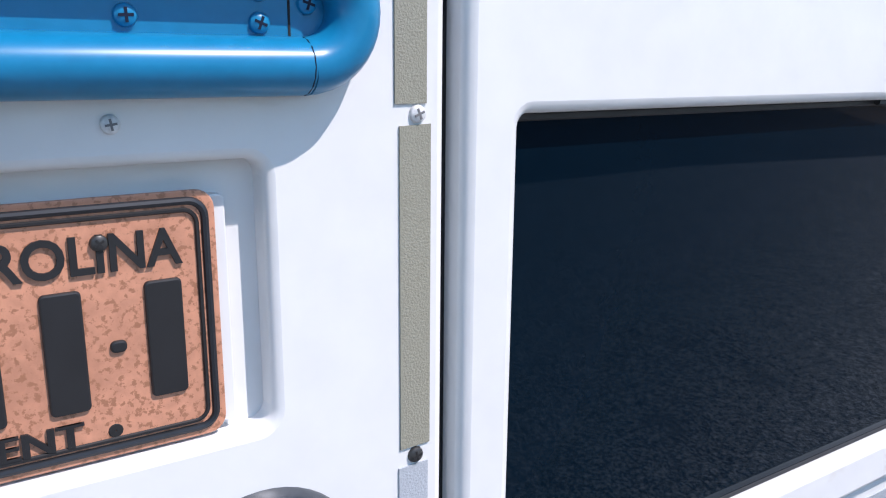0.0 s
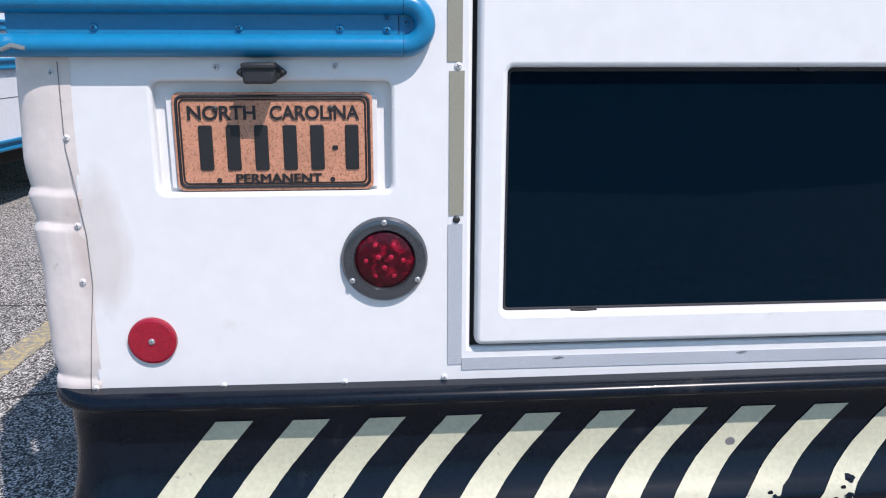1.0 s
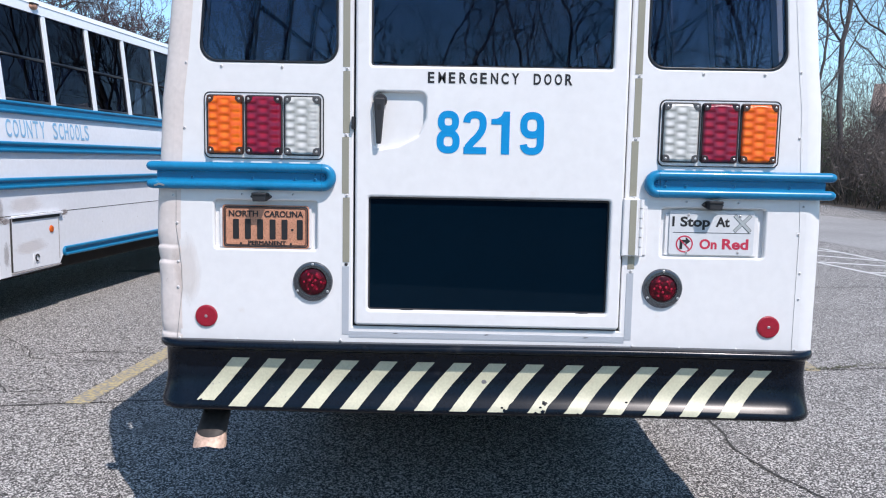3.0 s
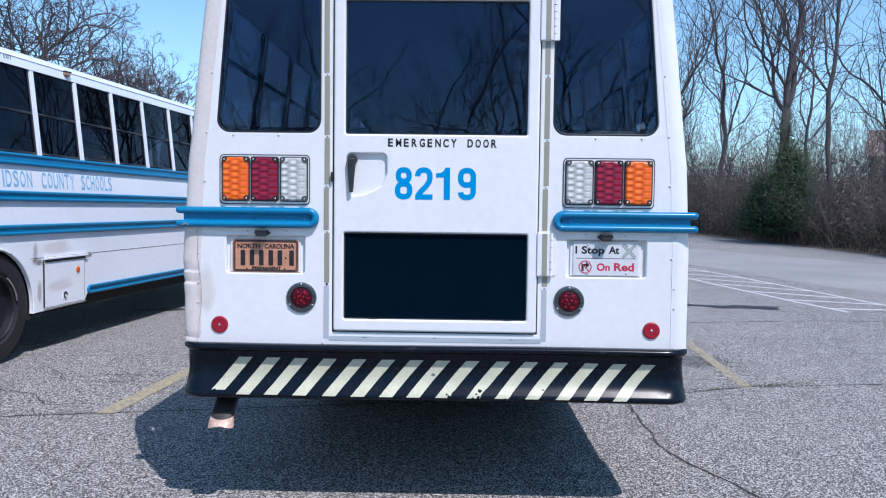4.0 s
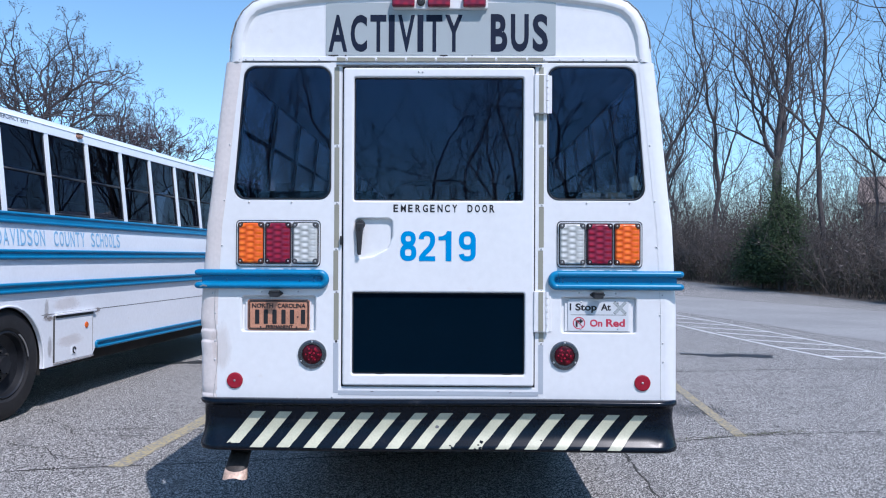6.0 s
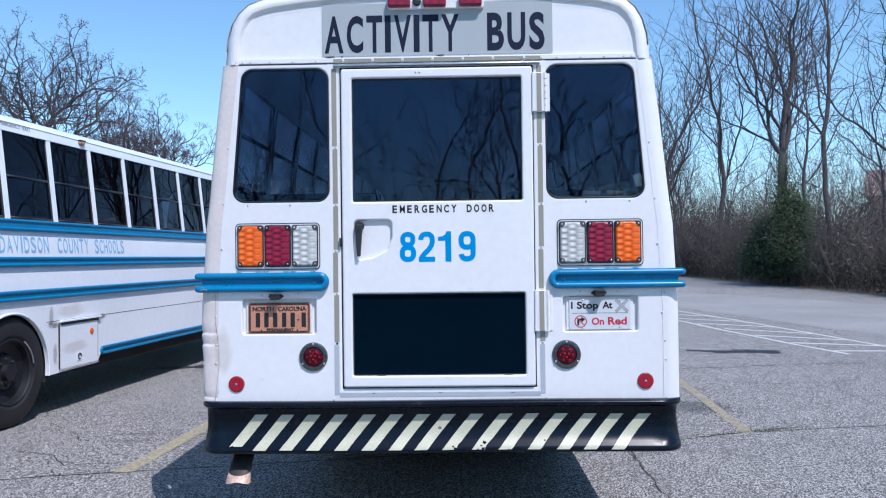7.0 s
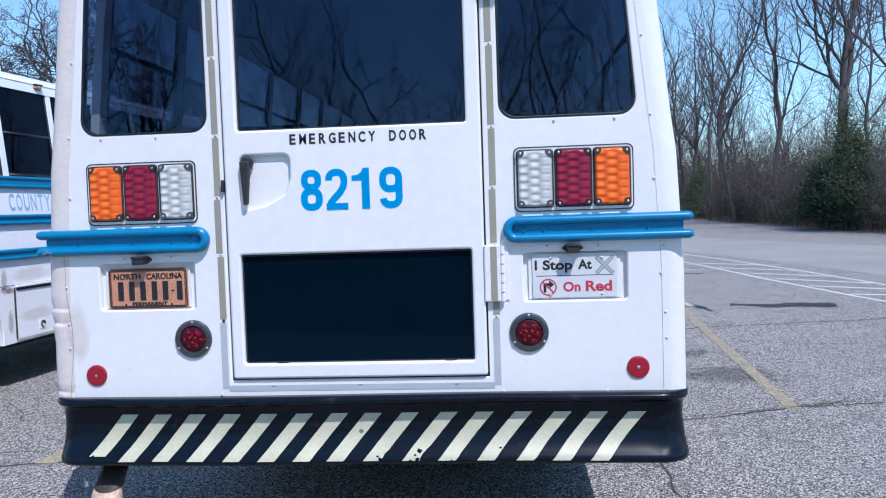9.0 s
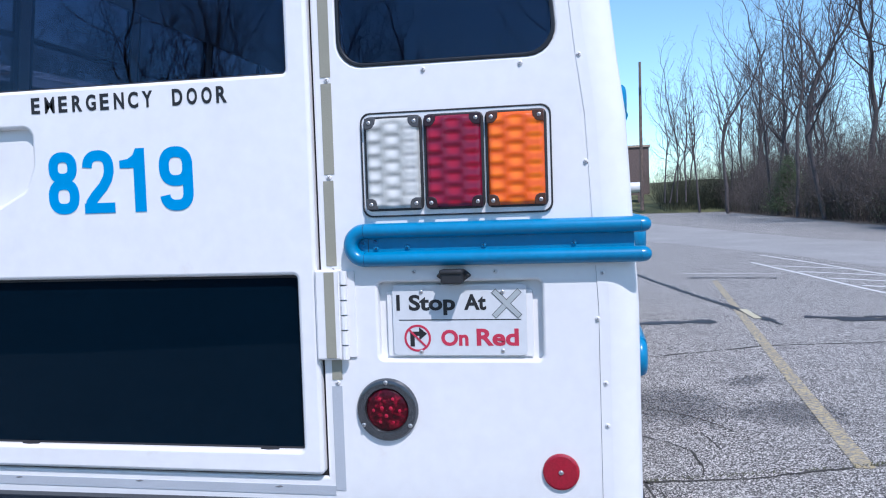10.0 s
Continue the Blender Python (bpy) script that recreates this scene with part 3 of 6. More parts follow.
    wind = part("windscreen", slab(round_rect(-1.02, 1.02, 1.6, 2.5, 0.08), (), length + 0.02, length + 0.026), pane_mat, bus)
    wind.visible_shadow = False
    for i in range(rows):
        for sx in (-0.78, 0.78):
            y = rear + 0.9 + i * 0.78
            seat = part("bench_seat", box(sx - 0.38, sx + 0.38, y, y + 0.42, 1.24, 1.38, 0.03), SEAT, bus)
            part("seat_back", box(sx - 0.38, sx + 0.38, y - 0.09, y, 1.30, 1.98, 0.035), SEAT, seat)
            part("seat_leg", box(sx - 0.3, sx + 0.3, y + 0.15, y + 0.19, 0.92, 1.24), ALU, seat)
    for x in (-1, 1):
        for c in arches:
            wheel(bus, x * (1.16 if bus_r < 0.52 else 1.195), c + (bus_r - 0.5) * 1.3, x, bus_r)
            part("axle", tube([(-1.0, c, 0.5), (1.0, c, 0.5)], 0.06), UNDER, bus) if x > 0 else None


# ---- the activity bus ----
BUS_X = 0.012
bus = thing("activity_bus", "white activity bus with sky-blue rub rails, parked on asphalt", "bus", pose(BUS_X, 0, 0))
bus_body(bus, 10.4, 0.06, [0.35 + 0.78 * i for i in range(13)], 1.86, 2.56, [3.2, 9.2], 0.62,
         [(1.81, 0.10, 0.52), (1.13, 0.10, 0.34), (1.45, 0.10, 0.2)], TINT, 9, 0.5, lip=-0.004)


def edge_x(z):
    return half_width(z) - ROUND


DOOR = (-0.500, 0.496, 0.900, 2.553)           # the door's opening
WIN = {s: [(s * 0.558, 1.864), (s * 1.062, 1.864), (s * 1.006, 2.552), (s * 0.558, 2.552)] for s in (-1, 1)}
TRAY = {s: (min(s * 0.634, s * 1.014), max(s * 0.634, s * 1.014), 1.184, 1.364) for s in (-1, 1)}

wall_pts = [(-edge_x(z), z) for z in (0.83, 0.9, 1.3, 1.73, 1.86, 2.25, TOP_Z)] + [(edge_x(z), z) for z in (TOP_Z, 2.25, 1.86, 1.73, 1.3, 0.9, 0.83)]
holes = [[(DOOR[0], DOOR[2]), (DOOR[1], DOOR[2]), (DOOR[1], DOOR[3]), (DOOR[0], DOOR[3])]]
holes += [round_poly(WIN[s], 0.06) for s in (-1, 1)] + [round_rect(*TRAY[s], 0.012) for s in (-1, 1)]
part("rear_wall", slab(wall_pts, holes, 0.0, 0.04, 0.007, 3), WHITE, bus)

# number plate trays, set back into the wall
for s in (-1, 1):
    x0, x1, z0, z1 = TRAY[s]
    part("plate_tray", slab(round_rect(x0 - 0.004, x1 + 0.004, z0 - 0.004, z1 + 0.004, 0.012), (), 0.022, 0.036), WHITE, bus)
    part("tray_liner", slab(round_rect(x0 + 0.018, x1 - 0.022, z0 + 0.006, z1 - 0.022, 0.004), (), 0.0135, 0.022, 0.001), WHITE, bus)


# rounded rear corners; one is dented and scuffed
def fold(z, c, length, depth):
    """A crease in sheet metal: it sinks slowly down to the height c and springs back below it."""
    return depth * ((c + length - z) / length) ** 1.5 if c <= z < c + length else depth * max(0.0, 1 - (c - z) / 0.012) if z < c else 0.0


def corner_post(side, dents, sharp=1.0, bulge=0.0, folds=()):
    bm = bmesh.new()
    rows = []
    heights = {round(0.835 + (TOP_Z - 0.835) * i / 70, 4) for i in range(71)}
    if folds:
        heights |= {round(0.8365 + 0.0035 * i, 4) for i in range(125)}
    for z in sorted(heights):
        row = []
        for k in range(11):
            a = radians(90 * k / 10)
            x = edge_x(z) + ROUND * math.sin(a) ** sharp - (0.011 if k == 0 else 0)
            y = 0.045 * (1 - math.cos(a) ** sharp) - 0.0015
            x += bulge * math.exp(-((z - 1.25) / 0.22) ** 2) * math.sin(a)
            push = sum(d * math.exp(-((z - c) / w) ** 2) * math.sin(a * 0.8 + 0.25) for c, w, d in dents)
            push += sum(fold(z + 0.006 * noise.noise((k * 0.35, c * 9, 3)), c, ln, d) * (0.55 + 0.45 * math.sin(a)) for c, ln, d in folds)
            x, y = x - push * 0.6, y + push
            row.append(bm.verts.new((side * x, y, z)))
        row.append(bm.verts.new((side * (edge_x(z) + ROUND), 0.08, z)))
        rows.append(row)
    grid_faces(bm, rows)
    return bm


part("corner_post", corner_post(1, ()), WHITE, bus)
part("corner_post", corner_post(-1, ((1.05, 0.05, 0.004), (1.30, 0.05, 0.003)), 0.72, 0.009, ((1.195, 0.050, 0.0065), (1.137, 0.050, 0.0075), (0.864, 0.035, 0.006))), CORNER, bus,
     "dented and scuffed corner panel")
for s in (-1, 1):
    seam = [(s * (edge_x(z) - 0.011), -0.0008, z) for z in (0.835, 0.95, 1.05, 1.14, 1.2, 1.3, 1.395)]
    if s < 0:
        seam = [(-(edge_x(z) - 0.011) + dx, -0.0030, z) for z, dx in ((0.835, -0.020), (0.93, -0.010), (1.03, 0.003), (1.115, 0.002), (1.2, -0.008), (1.26, -0.016), (1.395, -0.018))]
    part("panel_seam", tube(seam, 0.0007, 6), SLOT, bus)
    part("panel_seam", box(min(s * 0.56, s * edge_x(TOP_Z)), max(s * 0.56, s * edge_x(TOP_Z)), -0.001, 0.004, TOP_Z - 0.002, TOP_Z), CRACK, bus)

# rear cap above the windows: a raised rim round a recessed panel
cap_side = [(half_width(z), z) for z in (TOP_Z, 2.62, 2.66, 2.72, 2.76, 2.80, 2.83, 2.86)] + [(0.985, 2.91), (0.92, 2.935), (0.85, 2.952), (0.7, 2.972), (0.5, 2.99), (0.25, 3.001), (0, 3.005)]
cap_line = [Vector((-x, z)) for x, z in cap_side] + [Vector((x, z)) for x, z in cap_side[-2::-1]]


def inset(line, d):
    out = []
    for i, p in enumerate(line):
        t = (line[min(i + 1, len(line) - 1)] - line[max(i - 1, 0)]).normalized()
        out.append(p + Vector((t.y, -t.x)) * d)
    return out


cap = bmesh.new()
cap_rows = []
for d, y in ((0.0, 0.11), (0.006, 0.07), (0.02, 0.03), (0.035, 0.008), (0.05, -0.004), (0.068, -0.008), (0.080, -0.004), (0.088, 0.006), (0.094, 0.012), (0.12, 0.013)):
    cap_rows.append([cap.verts.new((p.x, y, max(p.y, TOP_Z))) for p in inset(cap_line, d)])
grid_faces(cap, cap_rows)
part("rear_cap_rim", cap, WHITE, bus)
panel_pts = [(p.x, max(p.y, TOP_Z + 0.002)) for p in inset(cap_line, 0.09)]
part("rear_cap_panel", slab(panel_pts, (), 0.0135, 0.04), WHITE, bus)
ledge = [(-1.02, TOP_Z + 0.003), (1.02, TOP_Z + 0.003), (1.015, 2.603), (-1.015, 2.603)]
part("cap_ledge", slab(ledge, (), -0.004, 0.013, 0.003), WHITE, bus)

# header sign and its letters
sign = part("header_sign", slab(round_rect(-0.588, 0.600, 2.615, 2.885, 0.004), (), 0.0095, 0.0135), SIGN_GREY, bus, "grey reflective sign with dark navy letters")
for ch, a, b in zip("ACTIVITYBUS", (-0.575, -0.460, -0.358, -0.2625, -0.2145, -0.114, -0.068, 0.029, 0.265, 0.369, 0.481),
                    (-0.4775, -0.375, -0.275, -0.232, -0.127, -0.0835, 0.015, 0.120, 0.351, 0.461, 0.560)):
    letters("letter", ch, a, b, 2.630 + 0.001 * (a > 0.2), 2.822 + 0.004 * (a > 0.2), 0.0095, NAVY, sign, weight=0.03 if ch in "CBUS" else 0.022)
part("marker_lamp_base", slab(round_rect(-0.245, 0.250, 2.848, 2.925, 0.012), (), -0.006, 0.0095, 0.004), WHITE, bus)
for cx in (-0.186, -0.003, 0.180):
    lamp = part("marker_lamp", slab(round_rect(cx - 0.058, cx + 0.058, 2.856, 2.915, 0.008), (), -0.034, -0.006, 0.008, 3), RED, bus, "red marker lamp")
part("rubber_bung", lathe([(0.002, -0.022), (0.018, -0.02), (0.022, -0.012), (0.022, -0.004)], 16, "y", (-0.095, 0, 2.885)), RUBBER, bus)
for x0, x1 in ((-0.575, -0.52), (-0.49, -0.478), (0.0, 0.045), (0.165, 0.172)):
    part("paint_chip", slab([(x0, 2.606), ((x0 + x1) / 2, 2.603), (x1, 2.606), (x1 - 0.006, 2.611), (x0 + 0.004, 2.610)], (), -0.0052, -0.003), CRACK, bus)

# side rear windows
for s in (-1, 1):
    hole = round_poly(WIN[s], 0.06)
    cx, cz = s * 0.80, 2.205
    inner = [(cx + (x - cx) * 0.972, cz + (z - cz) * 0.981) for x, z in hole]
    outer = [(cx + (x - cx) * 1.004, cz + (z - cz) * 1.003) for x, z in hole]
    win = part("rear_window", slab(outer, [inner], -0.002, 0.03, 0.002, 2), GREY_RUBBER, bus, "charcoal rubber gasket")
    pane = part("pane", slab([(cx + (x - cx) * 0.985, cz + (z - cz) * 0.99) for x, z in hole], (), 0.004, 0.009), TINT, win, "dark tinted glass")
    pane.visible_shadow = False

# reflective tape in pieces round the door, with screws between
for s in (-1, 1):
    cuts = [0.862, 1.133, 1.388, 1.608, 1.845, 2.140, 2.555] if s < 0 else [0.862, 1.128, 1.398, 1.612, 1.837, 2.142, 2.555]
    for i, (z0, z1) in enumerate(zip(cuts, cuts[1:])):
        mat = TAPE_GREY if i == 0 else TAPE
        x = s * 0.527 + 0.002 * math.sin(i * 2.3)
        part("reflective_tape", slab([(x - 0.0125, z0 + 0.007), (x + 0.0125, z0 + 0.007 + 0.001 * (i % 2)), (x + 0.0125, z1 - 0.007), (x - 0.0125, z1 - 0.008)], (), -0.0015, 0.0), mat, bus)
        screw(x + 0.002, z1, 0, DARK_SCREW if (i == 0 and s < 0) else WHITE_SCREW, bus)
part("reflective_tape", slab([(-0.514, 0.858), (0.514, 0.857), (0.514, 0.880), (-0.514, 0.881)], (), -0.0015, 0.0), TAPE_GREY, bus)
top_x = [-0.535, -0.478, -0.326, -0.172, -0.017, 0.138, 0.293, 0.452, 0.540]
for a, b in zip(top_x, top_x[1:]):
    part("reflective_tape", slab([(a + 0.006, 2.578), (b - 0.006, 2.578), (b - 0.006, 2.596), (a + 0.006, 2.597)], (), -0.0065, -0.004), TAPE, bus)
    screw(b, 2.585, -0.004, WHITE_SCREW, bus, 0.8)
part("drip_rail", box(-0.53, 0.53, -0.018, 0.0, 2.556, 2.564, 0.002), ALU, bus)
for x0, z in ((-0.01, 0.877), (0.36, 0.874), (-0.35, 0.876)):
    part("paint_chip", slab([(x0, z), (x0 + 0.009, z - 0.002), (x0 + 0.022, z + 0.001), (x0 + 0.013, z + 0.003)], (), -0.0025, -0.001), SLOT, bus)

# ---- emergency door ----
dx0, dx1, dz0, dz1 = DOOR
UP = (-0.437, 0.434, 1.858, 2.493)
LOW = (-0.443, 0.442, 0.966, 1.386)
part("door_seal", slab(round_rect(dx0 - 0.002, dx1 + 0.002, dz0 - 0.002, dz1 + 0.002, 0.01), [round_rect(dx0 + 0.03, dx1 - 0.03, dz0 + 0.03, dz1 - 0.03, 0.01)], 0.012, 0.03), GAP, bus)
leaf_outer = round_rect(dx0 + 0.008, dx1 - 0.006, dz0 + 0.008, dz1 - 0.010, 0.012)
RECESS = [(-0.430, 1.764), (-0.238, 1.764), (-0.238, 1.672), (-0.262, 1.612), (-0.335, 1.574), (-0.428, 1.558)]
door = part("emergency_door", slab(leaf_outer, [round_rect(*UP, 0.010), round_rect(*LOW, 0.010), round_poly(RECESS, 0.024, 7)], -0.014, 0.03, 0.009, 3), WHITE, bus)
part("inner_skin", slab(round_rect(dx0 + 0.03, dx1 - 0.03, dz0 + 0.03, dz1 - 0.03, 0.01), [round_rect(*UP, 0.010)], 0.032, 0.04), INSIDE, door)
for box_, name in ((UP, "window_gasket"), (LOW, "panel_gasket")):
    a, b, c, d = box_
    part(name, slab(round_rect(a, b, c, d, 0.009), [round_rect(a + 0.006, b - 0.006, c + 0.005, d - 0.007, 0.006)], 0.004, 0.02, 0.002), RUBBER, door)
up_pane = part("upper_pane", slab(round_rect(UP[0] + 0.004, UP[1] - 0.004, UP[2] + 0.004, UP[3] - 0.005, 0.006), (), 0.008, 0.013), TINT, door, "dark tinted glass")
up_pane.visible_shadow = False
part("lower_pane", slab(round_rect(LOW[0] + 0.004, LOW[1] - 0.004, LOW[2] + 0.004, LOW[3] - 0.005, 0.006), (), 0.006, 0.012), BLACK_GLASS, door, "blacked-out glass")
for x0, z in ((-0.32, 0.967), (0.33, 0.967), (0.05, 1.384)):
    part("sealant", tube([(x0, -0.002, z), (x0 + 0.02, -0.004, z - 0.002), (x0 + 0.045, -0.002, z)], 0.004, 6), RUBBER, door)
part("handle_recess", slab([(-0.44, 1.55), (-0.225, 1.55), (-0.225, 1.775), (-0.44, 1.775)], (), 0.006, 0.012), WHITE, door)
handle = part("door_handle", lathe([(0.003, -0.03), (0.020, -0.029), (0.024, -0.022), (0.024, -0.004), (0.018, 0.0), (0.018, 0.016)], 22, "y", (-0.402, 0, 1.735)), RUBBER, door, "black lever handle")
part("lever", slab(round_poly([(-0.424, 1.742), (-0.384, 1.742), (-0.397, 1.578), (-0.414, 1.578)], 0.006, 4), (), -0.040, -0.022, 0.005, 2), RUBBER, handle)
part("latch_slot", slab(round_rect(-0.411, -0.398, 1.698, 1.718, 0.003), (), -0.0412, -0.038), GAP, handle)
for k, ch in enumerate("EMERGENCY DOOR"):
    if ch != " ":
        a = -0.232 + 0.0377 * k + (0.003 if k > 9 else 0)
        letters("letter", ch, a, a + (0.0235 if ch == "E" else 0.0265), 1.7985, 1.838, -0.014, TEXT_BLACK, door, weight=0.008 if ch == "M" else 0.030)
def oval_arc(cx, cz, hw, hh, a0, a1, n=26, power=2.5):
    """Points on a squarish oval, from one angle to another in degrees."""
    pts = []
    for i in range(n + 1):
        a = radians(a0 + (a1 - a0) * i / n)
        c, q = math.cos(a), math.sin(a)
        pts.append((cx + hw * math.copysign(abs(c) ** (2 / power), c), cz + hh * math.copysign(abs(q) ** (2 / power), q)))
    return pts


def stroke(bm, pts, width, y0, y1, closed=False):
    """A band of constant width along a line drawn in x and z."""
    pts = pts[:-1] if closed else pts
    n, rows = len(pts), []
    for i, (x, z) in enumerate(pts):
        a = pts[i - 1] if closed or i else pts[i]
        b = pts[(i + 1) % n] if closed or i < n - 1 else pts[i]
        d = Vector((b[0] - a[0], b[1] - a[1])).normalized() * (width / 2)
        rows.append([bm.verts.new((x + o * d.y, y, z - o * d.x)) for o, y in ((-1, y1), (-1, y0), (1, y0), (1, y1))])
    for i in range(n if closed else n - 1):
        a, b = rows[i], rows[(i + 1) % n]
        for j in range(3):
            bm.faces.new((a[j], a[j + 1], b[j + 1], b[j]))
    bmesh.ops.recalc_face_normals(bm, faces=bm.faces)
    return bm


NX, NZ, NH, NW = (-0.197, -0.102, 0.0, 0.105), 1.548, 0.154, 0.026
eight = stroke(bmesh.new(), oval_arc(NX[0] + 0.042, NZ + 0.0435, 0.029, 0.0305, 0, 360, 40), NW, -0.0152, -0.0138, True)
stroke(eight, oval_arc(NX[0] + 0.042, NZ + 0.1145, 0.026, 0.0265, 0, 360, 40), NW - 0.001, -0.0156, -0.0138, True)
two = stroke(bmesh.new(), oval_arc(NX[1] + 0.043, NZ + 0.108, 0.0295, 0.033, 176, -12, 24) + [(NX[1] + 0.068, NZ + 0.084), (NX[1] + 0.055, NZ + 0.064), (NX[1] + 0.034, NZ + 0.043), (NX[1] + 0.020, NZ + 0.026), (NX[1] + 0.016, NZ + 0.006)], NW, -0.0152, -0.0138)
stroke(two, [(NX[1] + 0.003, NZ + 0.0125), (NX[1] + 0.086, NZ + 0.0125)], 0.025, -0.0156, -0.0138)
one = slab([(NX[2] + 0.037, NZ), (NX[2] + 0.067, NZ), (NX[2] + 0.067, NZ + NH), (NX[2] + 0.044, NZ + NH), (NX[2] + 0.036, NZ + 0.138), (NX[2] + 0.022, NZ + 0.129), (NX[2], NZ + 0.126), (NX[2], NZ + 0.107), (NX[2] + 0.037, NZ + 0.107)], (), -0.0154, -0.0138)
nine = stroke(bmesh.new(), oval_arc(NX[3] + 0.043, NZ + 0.1065, 0.0305, 0.0345, 0, 360, 40), NW, -0.0152, -0.0138, True)
stroke(nine, [(NX[3] + 0.0735, NZ + 0.110), (NX[3] + 0.0735, NZ + 0.075)] + oval_arc(NX[3] + 0.043, NZ + 0.045, 0.0305, 0.032, 0, -170, 22), NW, -0.0156, -0.0138)
for digit in (eight, two, one, nine):
    part("numeral", digit, BLUE_VINYL, door, "bright blue vinyl numeral", smooth=0)
for x in (-0.105, -0.085):
    screw(x, 2.520, -0.014, STEEL, door, 0.9)
part("door_stop", box(dx0 - 0.006, dx0 + 0.004, -0.018, 0.002, 1.63, 1.675, 0.002), RUBBER, bus)
for z0, z1 in ((2.306, 2.508), (1.186, 1.397)):
    hinge = part("door_hinge", slab(round_rect(0.488, 0.548, z0, z1, 0.003), (), -0.022, -0.002, 0.004), WHITE, bus)
    part("reflective_tape", slab([(0.512, z0 + 0.005), (0.536, z0 + 0.005), (0.536, z1 - 0.005), (0.512, z1 - 0.005)], (), -0.0235, -0.022), TAPE, hinge)
    for k in range(6):
        a = z0 + (z1 - z0) * k / 6
        part("knuckle", lathe([(0.001, a + 0.001), (0.009, a + 0.001), (0.009, a + (z1 - z0) / 6 - 0.003), (0.001, a + (z1 - z0) / 6 - 0.003)], 10, "z", (0.556, -0.014, 0)), WHITE, hinge)
    part("hinge_leaf", slab(round_rect(0.548, 0.580, z0 + 0.004, z1 - 0.004, 0.002), (), -0.005, 0.0, 0.001), WHITE, hinge)

# ---- tail lights ----
LENS = {}


def lens_mesh(mat):
    if mat.name in LENS:
        return LENS[mat.name]
    bm = bmesh.new()
    w, h, nx, nz = 0.130, 0.210, 24, 56
    rows = []
    for j in range(nz + 1):
        row = []
        for i in range(nx + 1):
            u, v = i / nx, j / nz
            shift = 0.5 if int(min(u * 3, 2.999)) % 2 else 0.0
            cell = (0.08 + 0.92 * abs(math.sin(math.pi * u * 3)) ** 0.8) * abs((v * 7 + shift) % 1.0 - 0.3) * (1.43 if (v * 7 + shift) % 1.0 > 0.3 else 3.3)
            edge = min(1, min(u, 1 - u) * 14, min(v, 1 - v) * 22)
            row.append(bm.verts.new(((u - 0.5) * w, -0.004 - (0.013 + 0.0042 * (1 - cell)) * edge ** 0.5, (v - 0.5) * h)))
        rows.append(row)
    grid_faces(bm, rows)
    me = mesh_of("lens", bm, 60)
    me.materials.append(mat)
    LENS[mat.name] = me
    return me


PADS = {}
for lens_mat, tone in ((AMBER, (0.060, 0.022, 0.012)), (RED, (0.022, 0.004, 0.009)), (CLEAR, (0.065, 0.065, 0.07))):
    pad_bm = slab([(0, 0), (0.025, 0), (0.025, 0.013), (0.021, 0.021), (0.013, 0.025), (0, 0.025)], (), -0.021, -0.004, 0.002)
    PADS[lens_mat.name] = mesh_of("corner_pad", pad_bm)
    PADS[lens_mat.name].materials.append(material("dark " + lens_mat.name + " corner", tone, 0.35, var=0.2, coat=0.2))
for s in (-1, 1):
    x0, x1 = sorted((s * 0.608, s * 1.045))
    cluster = part("tail_light_unit", slab(round_rect(x0, x1, 1.516, 1.756, 0.022), [round_rect(x0 + 0.004, x1 - 0.004, 1.520, 1.752, 0.02)], -0.006, 0.002, 0.002), RUBBER, bus)
    part("bezel", slab(round_rect(x0 + 0.004, x1 - 0.004, 1.520, 1.752, 0.02), (), -0.004, 0.001), SATIN, cluster)
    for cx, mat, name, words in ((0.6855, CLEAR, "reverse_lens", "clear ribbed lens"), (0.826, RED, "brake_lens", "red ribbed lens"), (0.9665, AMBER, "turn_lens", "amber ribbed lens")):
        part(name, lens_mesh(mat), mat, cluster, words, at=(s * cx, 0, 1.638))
        base = part("lens_housing", slab(round_rect(s * cx - 0.0685, s * cx + 0.0685, 1.530, 1.746, 0.014), (), -0.010, -0.003, 0.003), RUBBER, cluster)
        for px, pz in ((-1, -1), (1, -1), (1, 1), (-1, 1)):
            pad = new("corner_pad", PADS[mat.name])
            pad.parent = cluster
            pad.matrix_basis = Matrix.Translation((s * cx + px * 0.0635, 0, 1.638 + pz * 0.104)) @ Matrix.Diagonal((-px, 1, -pz, 1))
            screw(s * cx + px * 0.053, 1.638 + pz * 0.093, -0.020, STEEL, cluster, 0.75)

